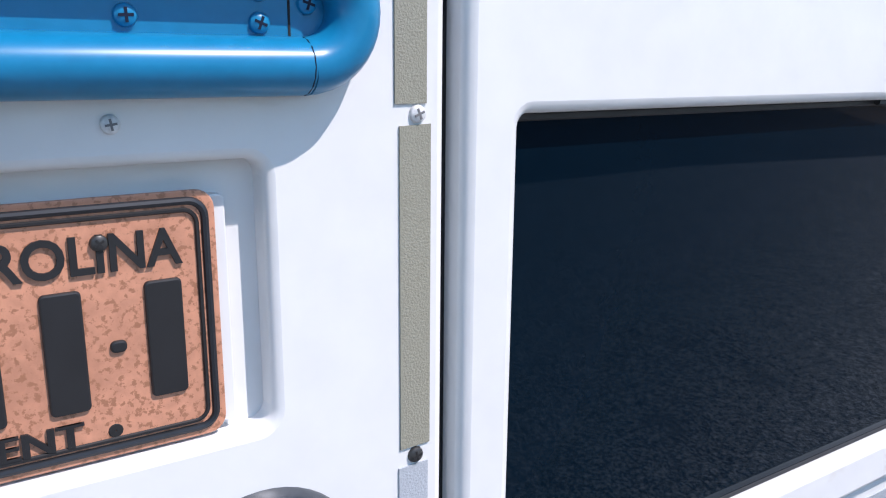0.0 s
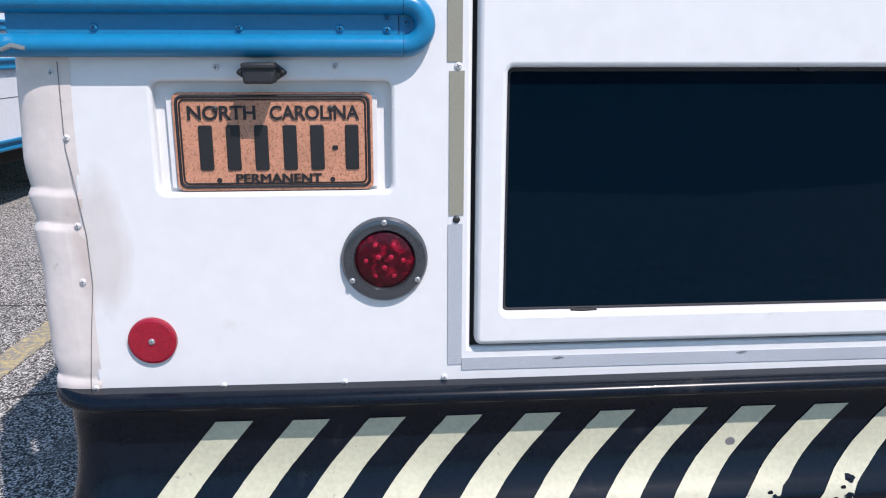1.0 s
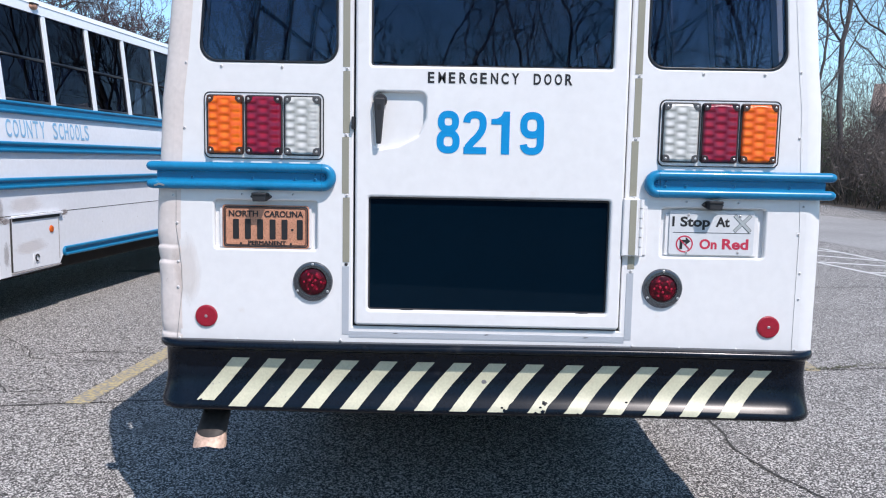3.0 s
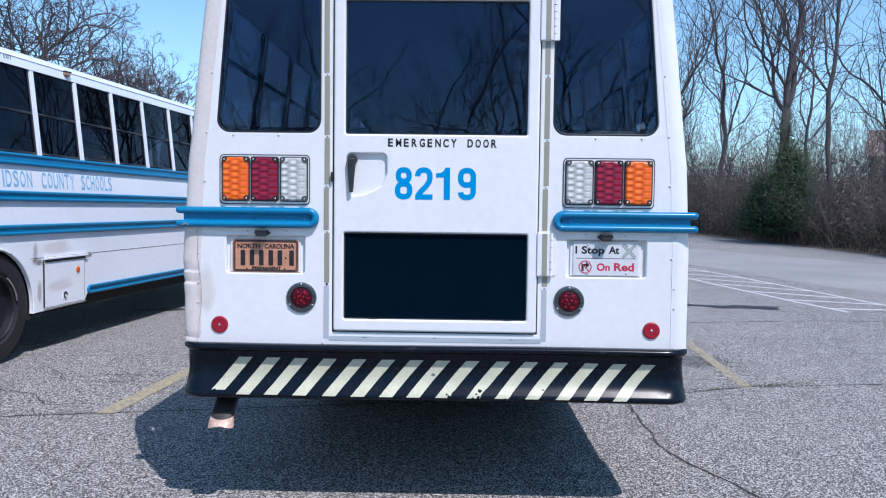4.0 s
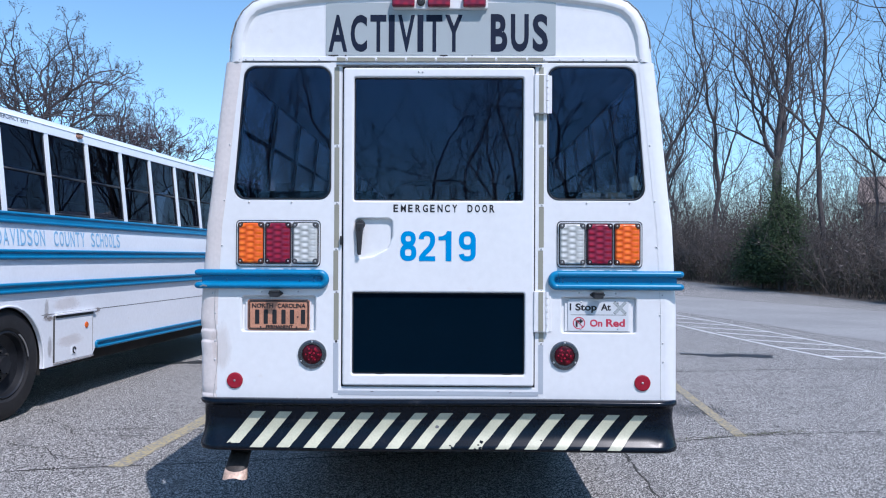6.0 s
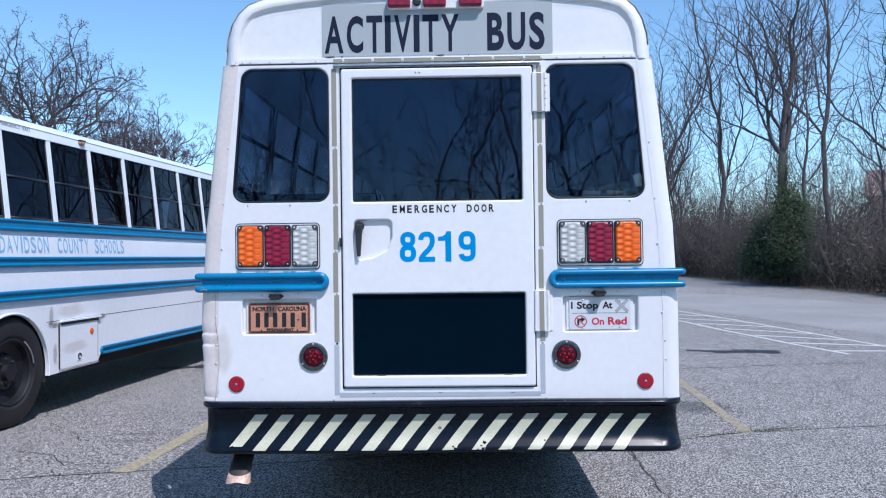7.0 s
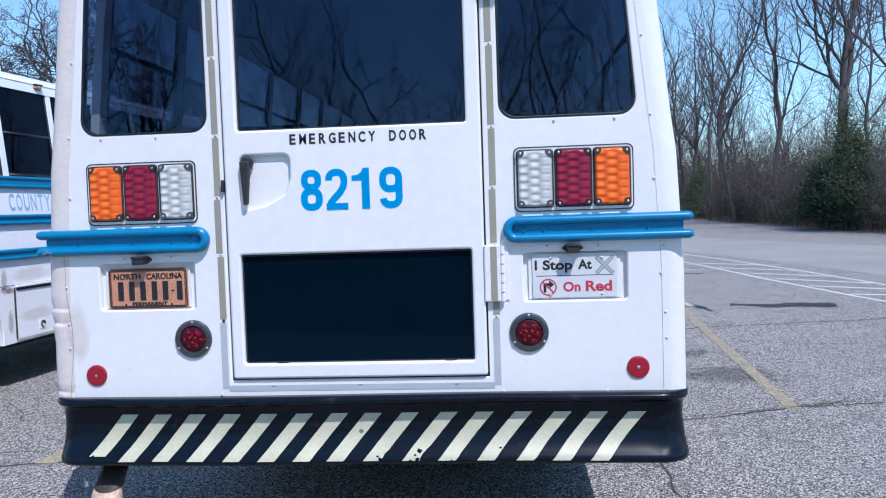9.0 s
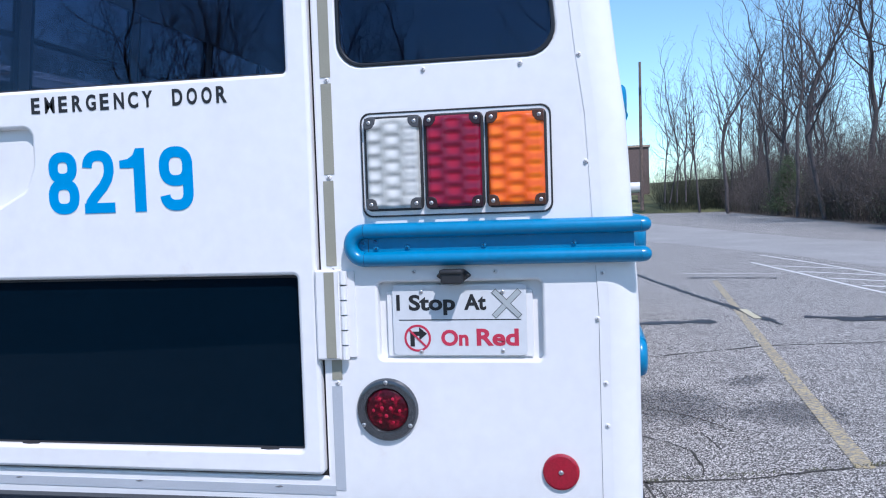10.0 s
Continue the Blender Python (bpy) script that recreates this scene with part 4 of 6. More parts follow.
# ---- blue rub rails across the rear ----
for s in (-1, 1):
    xe, xo, zc, hr = 0.611, 1.232, 1.452, 0.0325
    a0, a1 = sorted((s * xe, s * (xo - 0.014)))
    rail = part("rub_rail", slab([(a0, zc - hr), (a1, zc - hr), (a1, zc + hr), (a0, zc + hr)], (), -0.012, 0.004), BLUE, bus, "sky-blue steel rub rail")
    for dz in (-1, 1):
        part("ridge", tube([(s * (xe + (xo - xe) * i / 8), -0.012, zc + dz * hr) for i in range(9)], 0.0175, 16, 1.25), BLUE, rail)
        tip = [(s * (xo - 0.001 + 0.016 * t), -0.012 + 0.006 * t * t, zc + dz * hr) for t in (0, 0.2, 0.4, 0.6, 0.75, 0.87, 0.95, 1.0)]
        part("ridge_tip", tube(tip, lambda t: 0.0174 * max(0.06, 1 - t ** 2.6) ** 0.5, 16, 1.25), BLUE, rail)
    end = [(s * (xe - hr * math.cos(radians(a))), -0.012, zc + hr * math.sin(radians(a))) for a in range(-90, 91, 9)]
    part("rail_end", tube(end, 0.0175, 16, 1.25), BLUE, rail)
    part("end_plate", slab(circle(s * xe, zc, hr, 28), (), -0.010, 0.002), BLUE, rail)
    part("rail_joint", box(s * 0.6195 - 0.0007, s * 0.6195 + 0.0007, -0.0125, -0.010, zc - hr * 0.8, zc + hr * 0.8), GAP, rail)
    for dz in (-1, 1):
        ring = [(s * 0.6125, -0.012 + 0.0218 * math.cos(radians(a)) * -1, zc + dz * hr + 0.0174 * math.sin(radians(a))) for a in range(-80, 81, 20)]
        part("rail_joint", tube(ring, 0.0004, 5), NAVY, rail)
    for x, dz in ((0.608, 0.004), (0.638, 0.010), (0.638, -0.008), (0.712, -0.006), (0.868 + 0.02 * (s > 0), -0.005), (1.088, -0.005)):
        screw(s * x, zc + dz, -0.012, BLUE, rail, 1.0)
    if s < 0:
        part("bare_patch", tube([(-1.222, -0.0305, zc - hr - 0.006), (-1.205, -0.0335, zc - hr), (-1.185, -0.032, zc - hr - 0.004)], 0.004, 6), STEEL, rail, "scraped bare metal")

# ---- plate lamps ----
for s in (-1, 1):
    x = -0.838 if s < 0 else 0.816
    lamp = part("plate_lamp", box(x - 0.024, x + 0.024, -0.046, 0.0, 1.362, 1.391, 0.004), RUBBER, bus, "small black plate lamp")
    part("lamp_hood", box(x - 0.026, x + 0.026, -0.050, -0.006, 1.385, 1.394, 0.003), RUBBER, lamp)
    part("lamp_base", slab(round_poly([(x - 0.042, 1.378), (x - 0.024, 1.366), (x + 0.024, 1.366), (x + 0.042, 1.378), (x + 0.024, 1.392), (x - 0.024, 1.392)], 0.004, 3), (), -0.012, 0.0, 0.003), RUBBER, lamp)
    for d in (-0.033, 0.033):
        screw(x + d, 1.379, -0.012, DARK_SCREW, lamp, 0.6)

# ---- number plate: embossed copper-orange, its characters as plain bars ----
px, pz = -0.825, 1.2665
plate = part("number_plate", slab(round_rect(px - 0.1525, px + 0.1525, pz - 0.076, pz + 0.076, 0.011), (), 0.0085, 0.0105, 0.0008), COPPER, bus, "weathered orange embossed number plate")
lip = [(x, 0.0085, z) for x, z in round_rect(px - 0.1465, px + 0.1465, pz - 0.070, pz + 0.070, 0.010, 6)]
part("embossed_rim", tube(lip + lip[:1], 0.0024, 8), PLATE_RIM, plate, "brown worn rim")
lip = [(x, 0.0078, z) for x, z in round_rect(px - 0.1415, px + 0.1415, pz - 0.065, pz + 0.065, 0.008, 6)]
part("rim_line", tube(lip + lip[:1], 0.0014, 6), TEXT_BLACK, plate)
for x0, x1, z0, z1 in ((-0.122, -0.088, -0.044, 0.026), (-0.080, -0.046, -0.044, 0.026), (-0.037, -0.003, -0.044, 0.026), (0.007, 0.041, -0.044, 0.026),
                       (0.049, 0.083, -0.044, 0.026), (0.089, 0.098, -0.013, -0.006), (0.104, 0.136, -0.044, 0.026)):
    mid, half = px + (x0 + x1) / 2, min(0.0105, (x1 - x0) / 2)
    part("character_bar", slab(round_rect(mid - half, mid + half, pz + z0, pz + z1, 0.003), (), 0.0062, 0.0088, 0.0012), TEXT_BLACK, plate)
letters("letter", "NORTH", px - 0.130, px - 0.027, pz + 0.034, pz + 0.056, 0.0085, TEXT_BLACK, plate, weight=0.02, depth=0.002)
letters("letter", "CAROLINA", px - 0.005, px + 0.132, pz + 0.034, pz + 0.056, 0.0085, TEXT_BLACK, plate, weight=0.02, depth=0.002)
letters("letter", "PERMANENT", px - 0.062, px + 0.070, pz - 0.064, pz - 0.050, 0.0085, TEXT_BLACK, plate, weight=0.0, depth=0.002, double=0.0016)
for x in (-0.088, 0.088):
    screw(px + x, pz + 0.051, 0.0075, DARK_SCREW, plate, 0.75)
    part("bolt_hole", lathe([(0.0005, 0.0079), (0.0038, 0.0079), (0.0042, 0.0085)], 12, "y", (px + x, 0, pz - 0.060)), GAP, plate)

plate.matrix_basis = pose(px, 0, pz) @ Matrix.Diagonal((1.055, 1, 1.055, 1)) @ pose(-px, 0, -pz)

# ---- stop sign notice ----
nx, nz = 0.822, 1.2745
notice = part("notice_sign", slab(round_rect(nx - 0.1525, nx + 0.1525, nz - 0.080, nz + 0.080, 0.010), (), 0.0085, 0.0105, 0.0008),
              material("off-white sign face", (0.60, 0.62, 0.64), 0.3, var=0.05, coat=0.3), bus, "white notice sign with black and red words")
for words, x0, x1, z0, z1, mat in (("I", -0.143, -0.135, 0.022, 0.058, TEXT_BLACK), ("Stop", -0.114, -0.007, 0.011, 0.058, TEXT_BLACK),
                                   ("At", 0.013, 0.063, 0.022, 0.058, TEXT_BLACK), ("On", -0.0416, 0.0207, -0.059, -0.022, RED_INK), ("Red", 0.0394, 0.134, -0.059, -0.020, RED_INK)):
    letters("letter", words, nx + x0, nx + x1, nz + z0, nz + z1, 0.0085, mat, notice, weight=0.033, depth=0.0006)
part("rule", box(nx - 0.138, nx + 0.140, 0.0079, 0.0086, nz - 0.0005, nz + 0.0015), TEXT_BLACK, notice)
part("ban_ring", slab(circle(nx - 0.096, nz - 0.041, 0.031), [circle(nx - 0.096, nz - 0.041, 0.026)], 0.0078, 0.0086), RED_INK, notice)
part("arrow", slab([(nx - 0.113, nz - 0.060), (nx - 0.103, nz - 0.060), (nx - 0.103, nz - 0.036), (nx - 0.092, nz - 0.036), (nx - 0.092, nz - 0.046), (nx - 0.074, nz - 0.031),
                    (nx - 0.092, nz - 0.016), (nx - 0.092, nz - 0.026), (nx - 0.113, nz - 0.026)], (), 0.0079, 0.0086), TEXT_BLACK, notice)
bar = box(-0.029, 0.029, 0.0072, 0.0079, -0.0022, 0.0022)
bmesh.ops.transform(bar, matrix=pose(nx - 0.096, 0, nz - 0.041, 0, 45, 0), verts=bar.verts)
part("ban_bar", bar, RED_INK, notice)
for turn in (45, -45):
    for w, y, mat, name in ((0.0066, 0.0079, TEXT_BLACK, "crossbuck_outline"), (0.0054, 0.0074, SIGN_GREY, "crossbuck_arm")):
        arm = box(-0.040 - (w - 0.0054), 0.040 + (w - 0.0054), y - (0.0004 if turn > 0 else 0), 0.0086, -w, w)
        bmesh.ops.transform(arm, matrix=pose(nx + 0.109, 0, nz + 0.036, 0, turn, 0), verts=arm.verts)
        part(name, arm, mat, notice)
for x, z in ((-0.085, 0.064), (0.100, 0.062), (-0.088, -0.072), (0.098, -0.070)):
    screw(nx + x, nz + z, 0.0085, STEEL, notice, 0.75)

notice.matrix_basis = pose(nx, 0, nz) @ Matrix.Diagonal((1.023, 1, 1.023, 1)) @ pose(-nx, 0, -nz)

# ---- round stop lamps and reflectors ----
BEZEL = material("dull grey bezel", (0.13, 0.14, 0.155), 0.24, metal=0.8, var=0.2, fine=200)
for s in (-1, 1):
    cx, cz = s * 0.648, 1.066
    lamp = part("round_stop_lamp", lathe([(0.050, -0.006), (0.053, -0.011), (0.063, -0.0125), (0.070, -0.010), (0.0735, -0.005), (0.074, 0.0)], 48, "y", (cx, 0, cz)), BEZEL, bus, "round red lamp in a chrome ring")
    dome = [(0.0505 * math.cos(radians(a)), -0.004 - 0.010 * math.sin(radians(a))) for a in range(0, 89, 11)] + [(0.0004, -0.014)]
    part("lens", lathe(dome, 40, "y", (cx, 0, cz)), STOP_LENS, lamp, "deep red lens")
    for k in range(9):
        a, r = (2 * math.pi * k / 6, 0.030) if k < 6 else (2 * math.pi * k / 3 + 0.5, 0.012)
        part("bulb_dot", lathe([(0.0004, -0.0162), (0.0045, -0.0152), (0.0085, -0.0120)], 10, "y", (cx + r * math.cos(a), 0.0014 if r < 0.02 else 0.0034, cz + r * math.sin(a))), LED, lamp)
    for a in (90, 212, 328):
        screw(cx + 0.0655 * math.cos(radians(a)), cz + 0.0655 * math.sin(radians(a)), -0.0115, STEEL, lamp, 0.8)
    rx, rz = s * 1.047, 0.929
    ref = part("reflector", lathe([(0.0005, -0.0085), (0.036, -0.008), (0.0405, -0.006), (0.0415, 0.0)], 44, "y", (rx, 0, rz)), REFLECTOR, bus, "round red reflector")
    screw(rx, rz, -0.008, STEEL, ref, 0.9)
    # panel screws
    edge = [(1.150, 0.843), (0.933, 0.841), (0.722, 0.841), (0.545, 0.845), (1.136, 1.276), (1.150, 1.132), (1.152, 1.036), (1.148, 1.378), (0.722, 1.388), (0.91, 1.386),
            (1.118, 1.625), (1.108, 1.858), (1.082, 2.145), (0.98, 1.848), (0.76, 1.848)]
    for x, z in edge:
        screw(s * (x + (0.016 if s < 0 and x > 1.12 and z > 1.2 else 0)), z, -0.001, WHITE_SCREW, bus, 0.85)
    for x in (0.62, 0.74, 0.86, 0.96, 1.0, 1.035):
        screw(s * x, 2.586, -0.004, WHITE_SCREW, bus, 0.7)

# ---- bumper with slanted stripes ----
PROFILE = [(-0.02, 0.842), (0.028, 0.842), (0.041, 0.839), (0.048, 0.833), (0.051, 0.825), (0.048, 0.817), (0.036, 0.811), (0.012, 0.806), (0.001, 0.798), (-0.001, 0.775), (-0.002, 0.740),
           (-0.001, 0.712), (0.001, 0.690), (0.006, 0.668), (0.016, 0.646), (0.030, 0.626), (0.043, 0.610), (0.049, 0.600), (0.048, 0.590), (0.041, 0.581), (0.03, 0.576), (-0.10, 0.578)]


def bumper_path():
    hw, r, y0 = 1.19, 0.07, 0.002
    pts = [(-hw, 0.55, -1, 0), (-hw, 0.3, -1, 0)]
    for a in range(180, 271, 9):
        c, s = math.cos(radians(a)), math.sin(radians(a))
        pts.append((-hw + r + r * c, y0 + r + r * s, c, s))
    pts += [(x, y0, 0, -1) for x in np.linspace(-hw + r + 0.05, hw - r - 0.05, 24)]
    for a in range(270, 361, 9):
        c, s = math.cos(radians(a)), math.sin(radians(a))
        pts.append((hw - r + r * c, y0 + r + r * s, c, s))
    return pts + [(hw, 0.3, 1, 0), (hw, 0.55, 1, 0)]


bump_bm = bmesh.new()
bump_rows = []
for i, (x, y, cx, cy) in enumerate(bumper_path()):
    row = []
    for o, z in PROFILE:
        w = 0.003 * noise.noise((x * 2.3, y * 2.3 + 4, z * 6)) + 0.006 * abs(cx) * noise.noise((x * 3, y * 9, z * 13))
        o = o * (1 - abs(cx)) + (0.03 + 0.38 * o) * abs(cx) if z > 0.58 else o
        row.append(bump_bm.verts.new((x + cx * (o + w), y + cy * (o + w), z + 0.002 * math.sin(x * 3.1))))
    bump_rows.append(row)
grid_faces(bump_bm, bump_rows)
bumper = part("rear_bumper", bump_bm, BLACK, bus, "black steel bumper with cream slanted stripes", smooth=50)


def on_bumper(x, z):
    for (o, za), (p, zb) in zip(PROFILE[8:], PROFILE[9:]):
        if za >= z >= zb:
            o = o + (p - o) * (za - z) / (za - zb)
            break
    w = 0.003 * noise.noise((x * 2.3, 0.002 * 2.3 + 4, z * 6))
    return Vector((x, 0.002 - o - w - 0.0022, z + 0.002 * math.sin(x * 3.1)))


STRIPE_X = (-1.092, -0.957, -0.822, -0.683, -0.539, -0.400, -0.263, -0.131, 0.011, 0.160, 0.297, 0.443, 0.591, 0.726, 0.866)
for k, x0 in enumerate(STRIPE_X):
    bm = bmesh.new()
    rows = []
    low = (0.616, 0.598, 0.600)[min(k, 2)] - 0.0006 * k
    zs = [low + (0.772 - 0.0007 * k - low) * j / 14 for j in range(15)]
    for z in zs:
        wob = 0.0015 * noise.noise((k * 3.7, z * 60, 0))
        chip = (0.03 if k in (8, 9) else 0.012) * max(0, noise.noise((k * 5.1, z * 60, 2)) + 0.15 * (k in (8, 9))) * (k in (8, 9, 10, 12)) * (z < 0.632)
        rows.append([bm.verts.new(on_bumper(x0 + (z - 0.598) / 0.172 * (0.138 + 0.0016 * min(k, 6)) + 0.066 * u + wob - (chip * u), z)) for u in (0, 0.33, 0.66, 1)])
    grid_faces(bm, rows)
    part("stripe", bm, STRIPE, bumper, smooth=50)
for x, z in ((0.064, 0.610), (0.207, 0.613), (0.222, 0.624), (-0.003, 0.696), (0.529, 0.633)):
    p = on_bumper(x, z)
    r = 0.010 if z > 0.68 else 0.0055
    part("paint_chip", lathe([(0.0004, -0.0012), (r * 0.8, -0.001), (r, 0.0)], 9, "y", (p.x, p.y, p.z)), SLOT if r > 0.006 else BLACK, bumper)

for n, (x, z, r) in enumerate(((0.224, 0.627, 0.011), (0.216, 0.600, 0.009), (0.188, 0.594, 0.008), (0.074, 0.601, 0.008), (0.048, 0.592, 0.006), (-1.062, 0.616, 0.007), (0.346, 0.594, 0.005), (0.552, 0.640, 0.003))):
    rng = random.Random(300 + n)
    bm = bmesh.new()
    ring = []
    for j in range(11):
        a, q = math.tau * j / 11, r * rng.uniform(0.6, 1.25)
        ring.append(bm.verts.new(on_bumper(x + q * math.cos(a), max(0.589, z + 0.8 * q * math.sin(a))) + Vector((0, -0.0011, 0))))
    mid = bm.verts.new(on_bumper(x, z) + Vector((0, -0.0014, 0)))
    for a, b in zip(ring, ring[1:] + ring[:1]):
        bm.faces.new((a, b, mid))
    part("paint_chip", bm, BLACK, bumper)

# ---- tailpipe: an open pipe, sooty above with shade painted in, and a turned-down, pinched tip ----
PIPE = [(-0.99, 0.75, 0.62, 0.052, 0), (-1.01, 0.30, 0.61, 0.052, 12), (-1.025, 0.19, 0.59, 0.053, 36), (-1.038, 0.10, 0.545, 0.054, 56), (-1.042, 0.055, 0.500, 0.056, 64),
        (-1.045, 0.040, 0.476, 0.058, 68), (-1.048, 0.030, 0.452, 0.061, 72), (-1.050, 0.022, 0.430, 0.064, 74)]


def pipe_piece(first, last):
    bm, shells = bmesh.new(), []
    for inner in (0, 1):
        rings = []
        for i, (x, y, z, r, tilt) in list(enumerate(PIPE))[first:last]:
            ring = []
            for k in range(28):
                a = 2 * math.pi * k / 28
                rr = (r - 0.003 * inner) * (1 - 0.16 * (i > 5) * math.exp(-((a - 4.8) / 0.42) ** 2))
                u, w = rr * math.cos(a), rr * math.sin(a) * (0.82 if i > 4 else 1)
                dip = 0.012 * math.cos(2 * a) if i == len(PIPE) - 1 else 0
                ring.append(bm.verts.new((x + u, y + w * math.sin(radians(tilt)), z + w * math.cos(radians(tilt)) - dip)))
            rings.append(ring)
        shells.append(rings)
    for rings in shells:
        grid_faces(bm, rings, True)
    grid_faces(bm, [shells[0][-1], shells[1][-1]], True)
    return bm


pipe = part("tailpipe", pipe_piece(0, 6), SOOT_SHADE, bus, "sooty tailpipe, shade in its colour, with a turned-down tip")
part("pipe_tip", pipe_piece(5, 8), RUST, pipe, "scorched tan pipe tip")
part("pipe_hanger", box(-0.975, -0.955, 0.42, 0.45, 0.58, 0.87), UNDER, bus)
part("frame_rail", box(-0.46, -0.38, 0.15, 10.0, 0.70, 0.87), UNDER, bus)
part("frame_rail", box(0.38, 0.46, 0.15, 10.0, 0.70, 0.87), UNDER, bus)
# added boxes and plates, never in view, keep light out from under the bus
part("rear_crossmember", box(-1.16, 1.16, 0.12, 0.85, 0.585, 0.86, 0.02), UNDER, bus)
part("luggage_bay", box(-0.98, 0.98, 0.80, 1.5, 0.40, 0.86, 0.02), UNDER, bus)
part("axle_cradle", box(-1.0, 1.0, 1.5, 2.62, 0.25, 0.86, 0.03), UNDER, bus)
for x in (-1.03, 1.0):
    shade_plate = side_slab([(0.10, 0.84), (0.10, 0.545), (0.80, 0.40), (1.50, 0.25), (2.55, 0.12), (2.55, 0.84)], 0.03)
    bmesh.ops.translate(shade_plate, vec=(x + 0.03, 0, 0), verts=shade_plate.verts)
    part("inner_guard", shade_plate, UNDER, bus)
part("axle_cradle", box(-1.0, 1.0, 2.02, 2.62, 0.15, 0.30, 0.03), UNDER, bus)
part("fuel_tank", box(-1.0, 1.0, 3.9, 8.4, 0.36, 0.86, 0.04), UNDER, bus)

# ---- the second bus, parked alongside ----
side = Matrix(((0.9968, 0.0797, 0, -4.116), (-0.0797, 0.9968, 0, 3.28), (0, 0, 1, 0), (0, 0, 0, 1)))
coach = thing("parked_school_bus", "white school bus with blue rub rails parked alongside", "bus", side @ pose(-1.228, 0, 0))
COACH_SIDES = True
bus_body(coach, 8.4, -3.2, [0.08 + 0.78 * i for i in range(-4, 11)], 1.985, 2.84, [0.05, 7.7], 0.535,
         [(1.93, 0.11, -3.1), (1.575, 0.095, -3.1), (1.25, 0.10, -3.1)], TINT_DARK, 12, paint=WHITE_COACH, bus_r=0.53, lift=0.10)
part("rear_wall", slab([(-1.215, 0.62), (1.215, 0.62), (1.19, 1.9), (1.1, 2.65), (1.04, 2.96), (0.8, 3.05), (-0.8, 3.05), (-1.04, 2.96), (-1.1, 2.65), (-1.19, 1.9)], (), -3.24, -3.2), WHITE_COACH, coach)
low = part("rub_rail", side_box(1.66, 6.2, 0.535, 0.585, 1.228, 1.236, 1), BLUE, coach)
for z in (0.527, 0.593):
    part("ridge", tube([(1.238, 1.66 + 4.5 * i / 3, z) for i in range(4)], 0.016, 10), BLUE, low)
part("rail_end", tube([(1.238, 1.66 - 0.033 * math.cos(radians(a)), 0.56 + 0.033 * math.sin(radians(a))) for a in range(-90, 91, 15)], 0.016, 10), BLUE, low)
part("panel_seam", box(1.2275, 1.2295, 0.6, 6.2, 0.958, 0.964), CRACK, coach)
for c in (0.05,):
    arch = [(1.190, c + 0.60 * math.cos(radians(a)), 0.5 + 0.60 * math.sin(radians(a))) for a in range(-14, 195, 8)]
    bm = bmesh.new()
    grid_faces(bm, [[bm.verts.new((x, p[1], p[2])) for p in arch] for x in (1.194, 0.55)])
    bm.faces.new([bm.verts.new((0.55, p[1], p[2])) for p in arch])
    part("wheel_housing", bm, UNDER, coach)
    part("arch_flange", tube([(1.232, c + 0.585 * math.cos(radians(a)), 0.5 + 0.585 * math.sin(radians(a))) for a in range(-8, 191, 6)], 0.011, 8), WHITE_COACH, coach)
# two unseen boxes added to block light beneath the second bus
part("underbody", box(-1.05, 0.95, 0.75, 7.0, 0.33, 0.86, 0.02), UNDER, coach)
part("underbody", box(-1.05, 0.5, -3.0, 0.75, 0.40, 0.86, 0.02), UNDER, coach)
wing = [(0.05 + 0.58 * math.cos(radians(a)), 0.5 + 0.58 * math.sin(radians(a))) for a in (15, 8, 0, -8)] + [(1.55, 0.43), (1.63, 0.53), (1.63, 0.65)]
part("skirt_panel", (lambda q: (bmesh.ops.translate(q, vec=(1.2285, 0, 0), verts=q.verts), q)[1])(side_slab(wing)), WHITE_COACH, coach)
part("rim_edge", tube([(1.212, 0.089 + 0.322 * math.cos(radians(a)), 0.53 + 0.322 * math.sin(radians(a))) for a in range(8, 64, 7)], 0.008, 6), STEEL, coach, "bright worn rim edge")
for y0, y1, z, h in ((0.69, 0.80, 0.925, 0.035), (1.60, 1.72, 0.955, 0.03), (0.63, 0.70, 0.94, 0.012)):
    part("scuff", (lambda q: (bmesh.ops.translate(q, vec=(1.2305, 0, 0), verts=q.verts), q)[1])(side_slab([(y0, z), (y0 + 0.3 * (y1 - y0), z - h), (y1, z - h * 0.6), (y1 - 0.01, z + 0.01), (y0 + 0.5 * (y1 - y0), z + 0.016)], 0.001)), SCUFF, coach)
hatch = part("battery_hatch", box(1.227, 1.239, 0.815, 1.545, 0.455, 0.935, 0.004), WHITE_COACH, coach, "white hatch door")
part("hatch_lip", box(1.229, 1.262, 0.815, 1.60, 0.940, 0.962, 0.005), WHITE_COACH, hatch)
# black strip stands in for the shadow line beneath the hatch lip
part("hatch_hinge", box(1.2395, 1.246, 0.82, 1.56, 0.912, 0.938, 0.003), RUBBER, hatch)
part("hatch_gap", box(1.2275, 1.2405, 0.803, 0.8145, 0.455, 0.938), CRACK, hatch)
part("hatch_gap", box(1.2275, 1.2405, 1.5455, 1.553, 0.50, 0.90), SCUFF, hatch)
part("hatch_sill", box(1.229, 1.249, 0.80, 1.56, 0.437, 0.450, 0.003), SCUFF, hatch)
part("hatch_latch", box(1.239, 1.243, 1.12, 1.22, 0.505, 0.595, 0.002), WHITE_COACH, hatch)
part("latch_ring", tube([(1.246, 1.172 + 0.026 * math.cos(radians(a)), 0.55 + 0.030 * math.sin(radians(a))) for a in range(0, 300, 20)], 0.0075, 6), RUBBER, hatch)


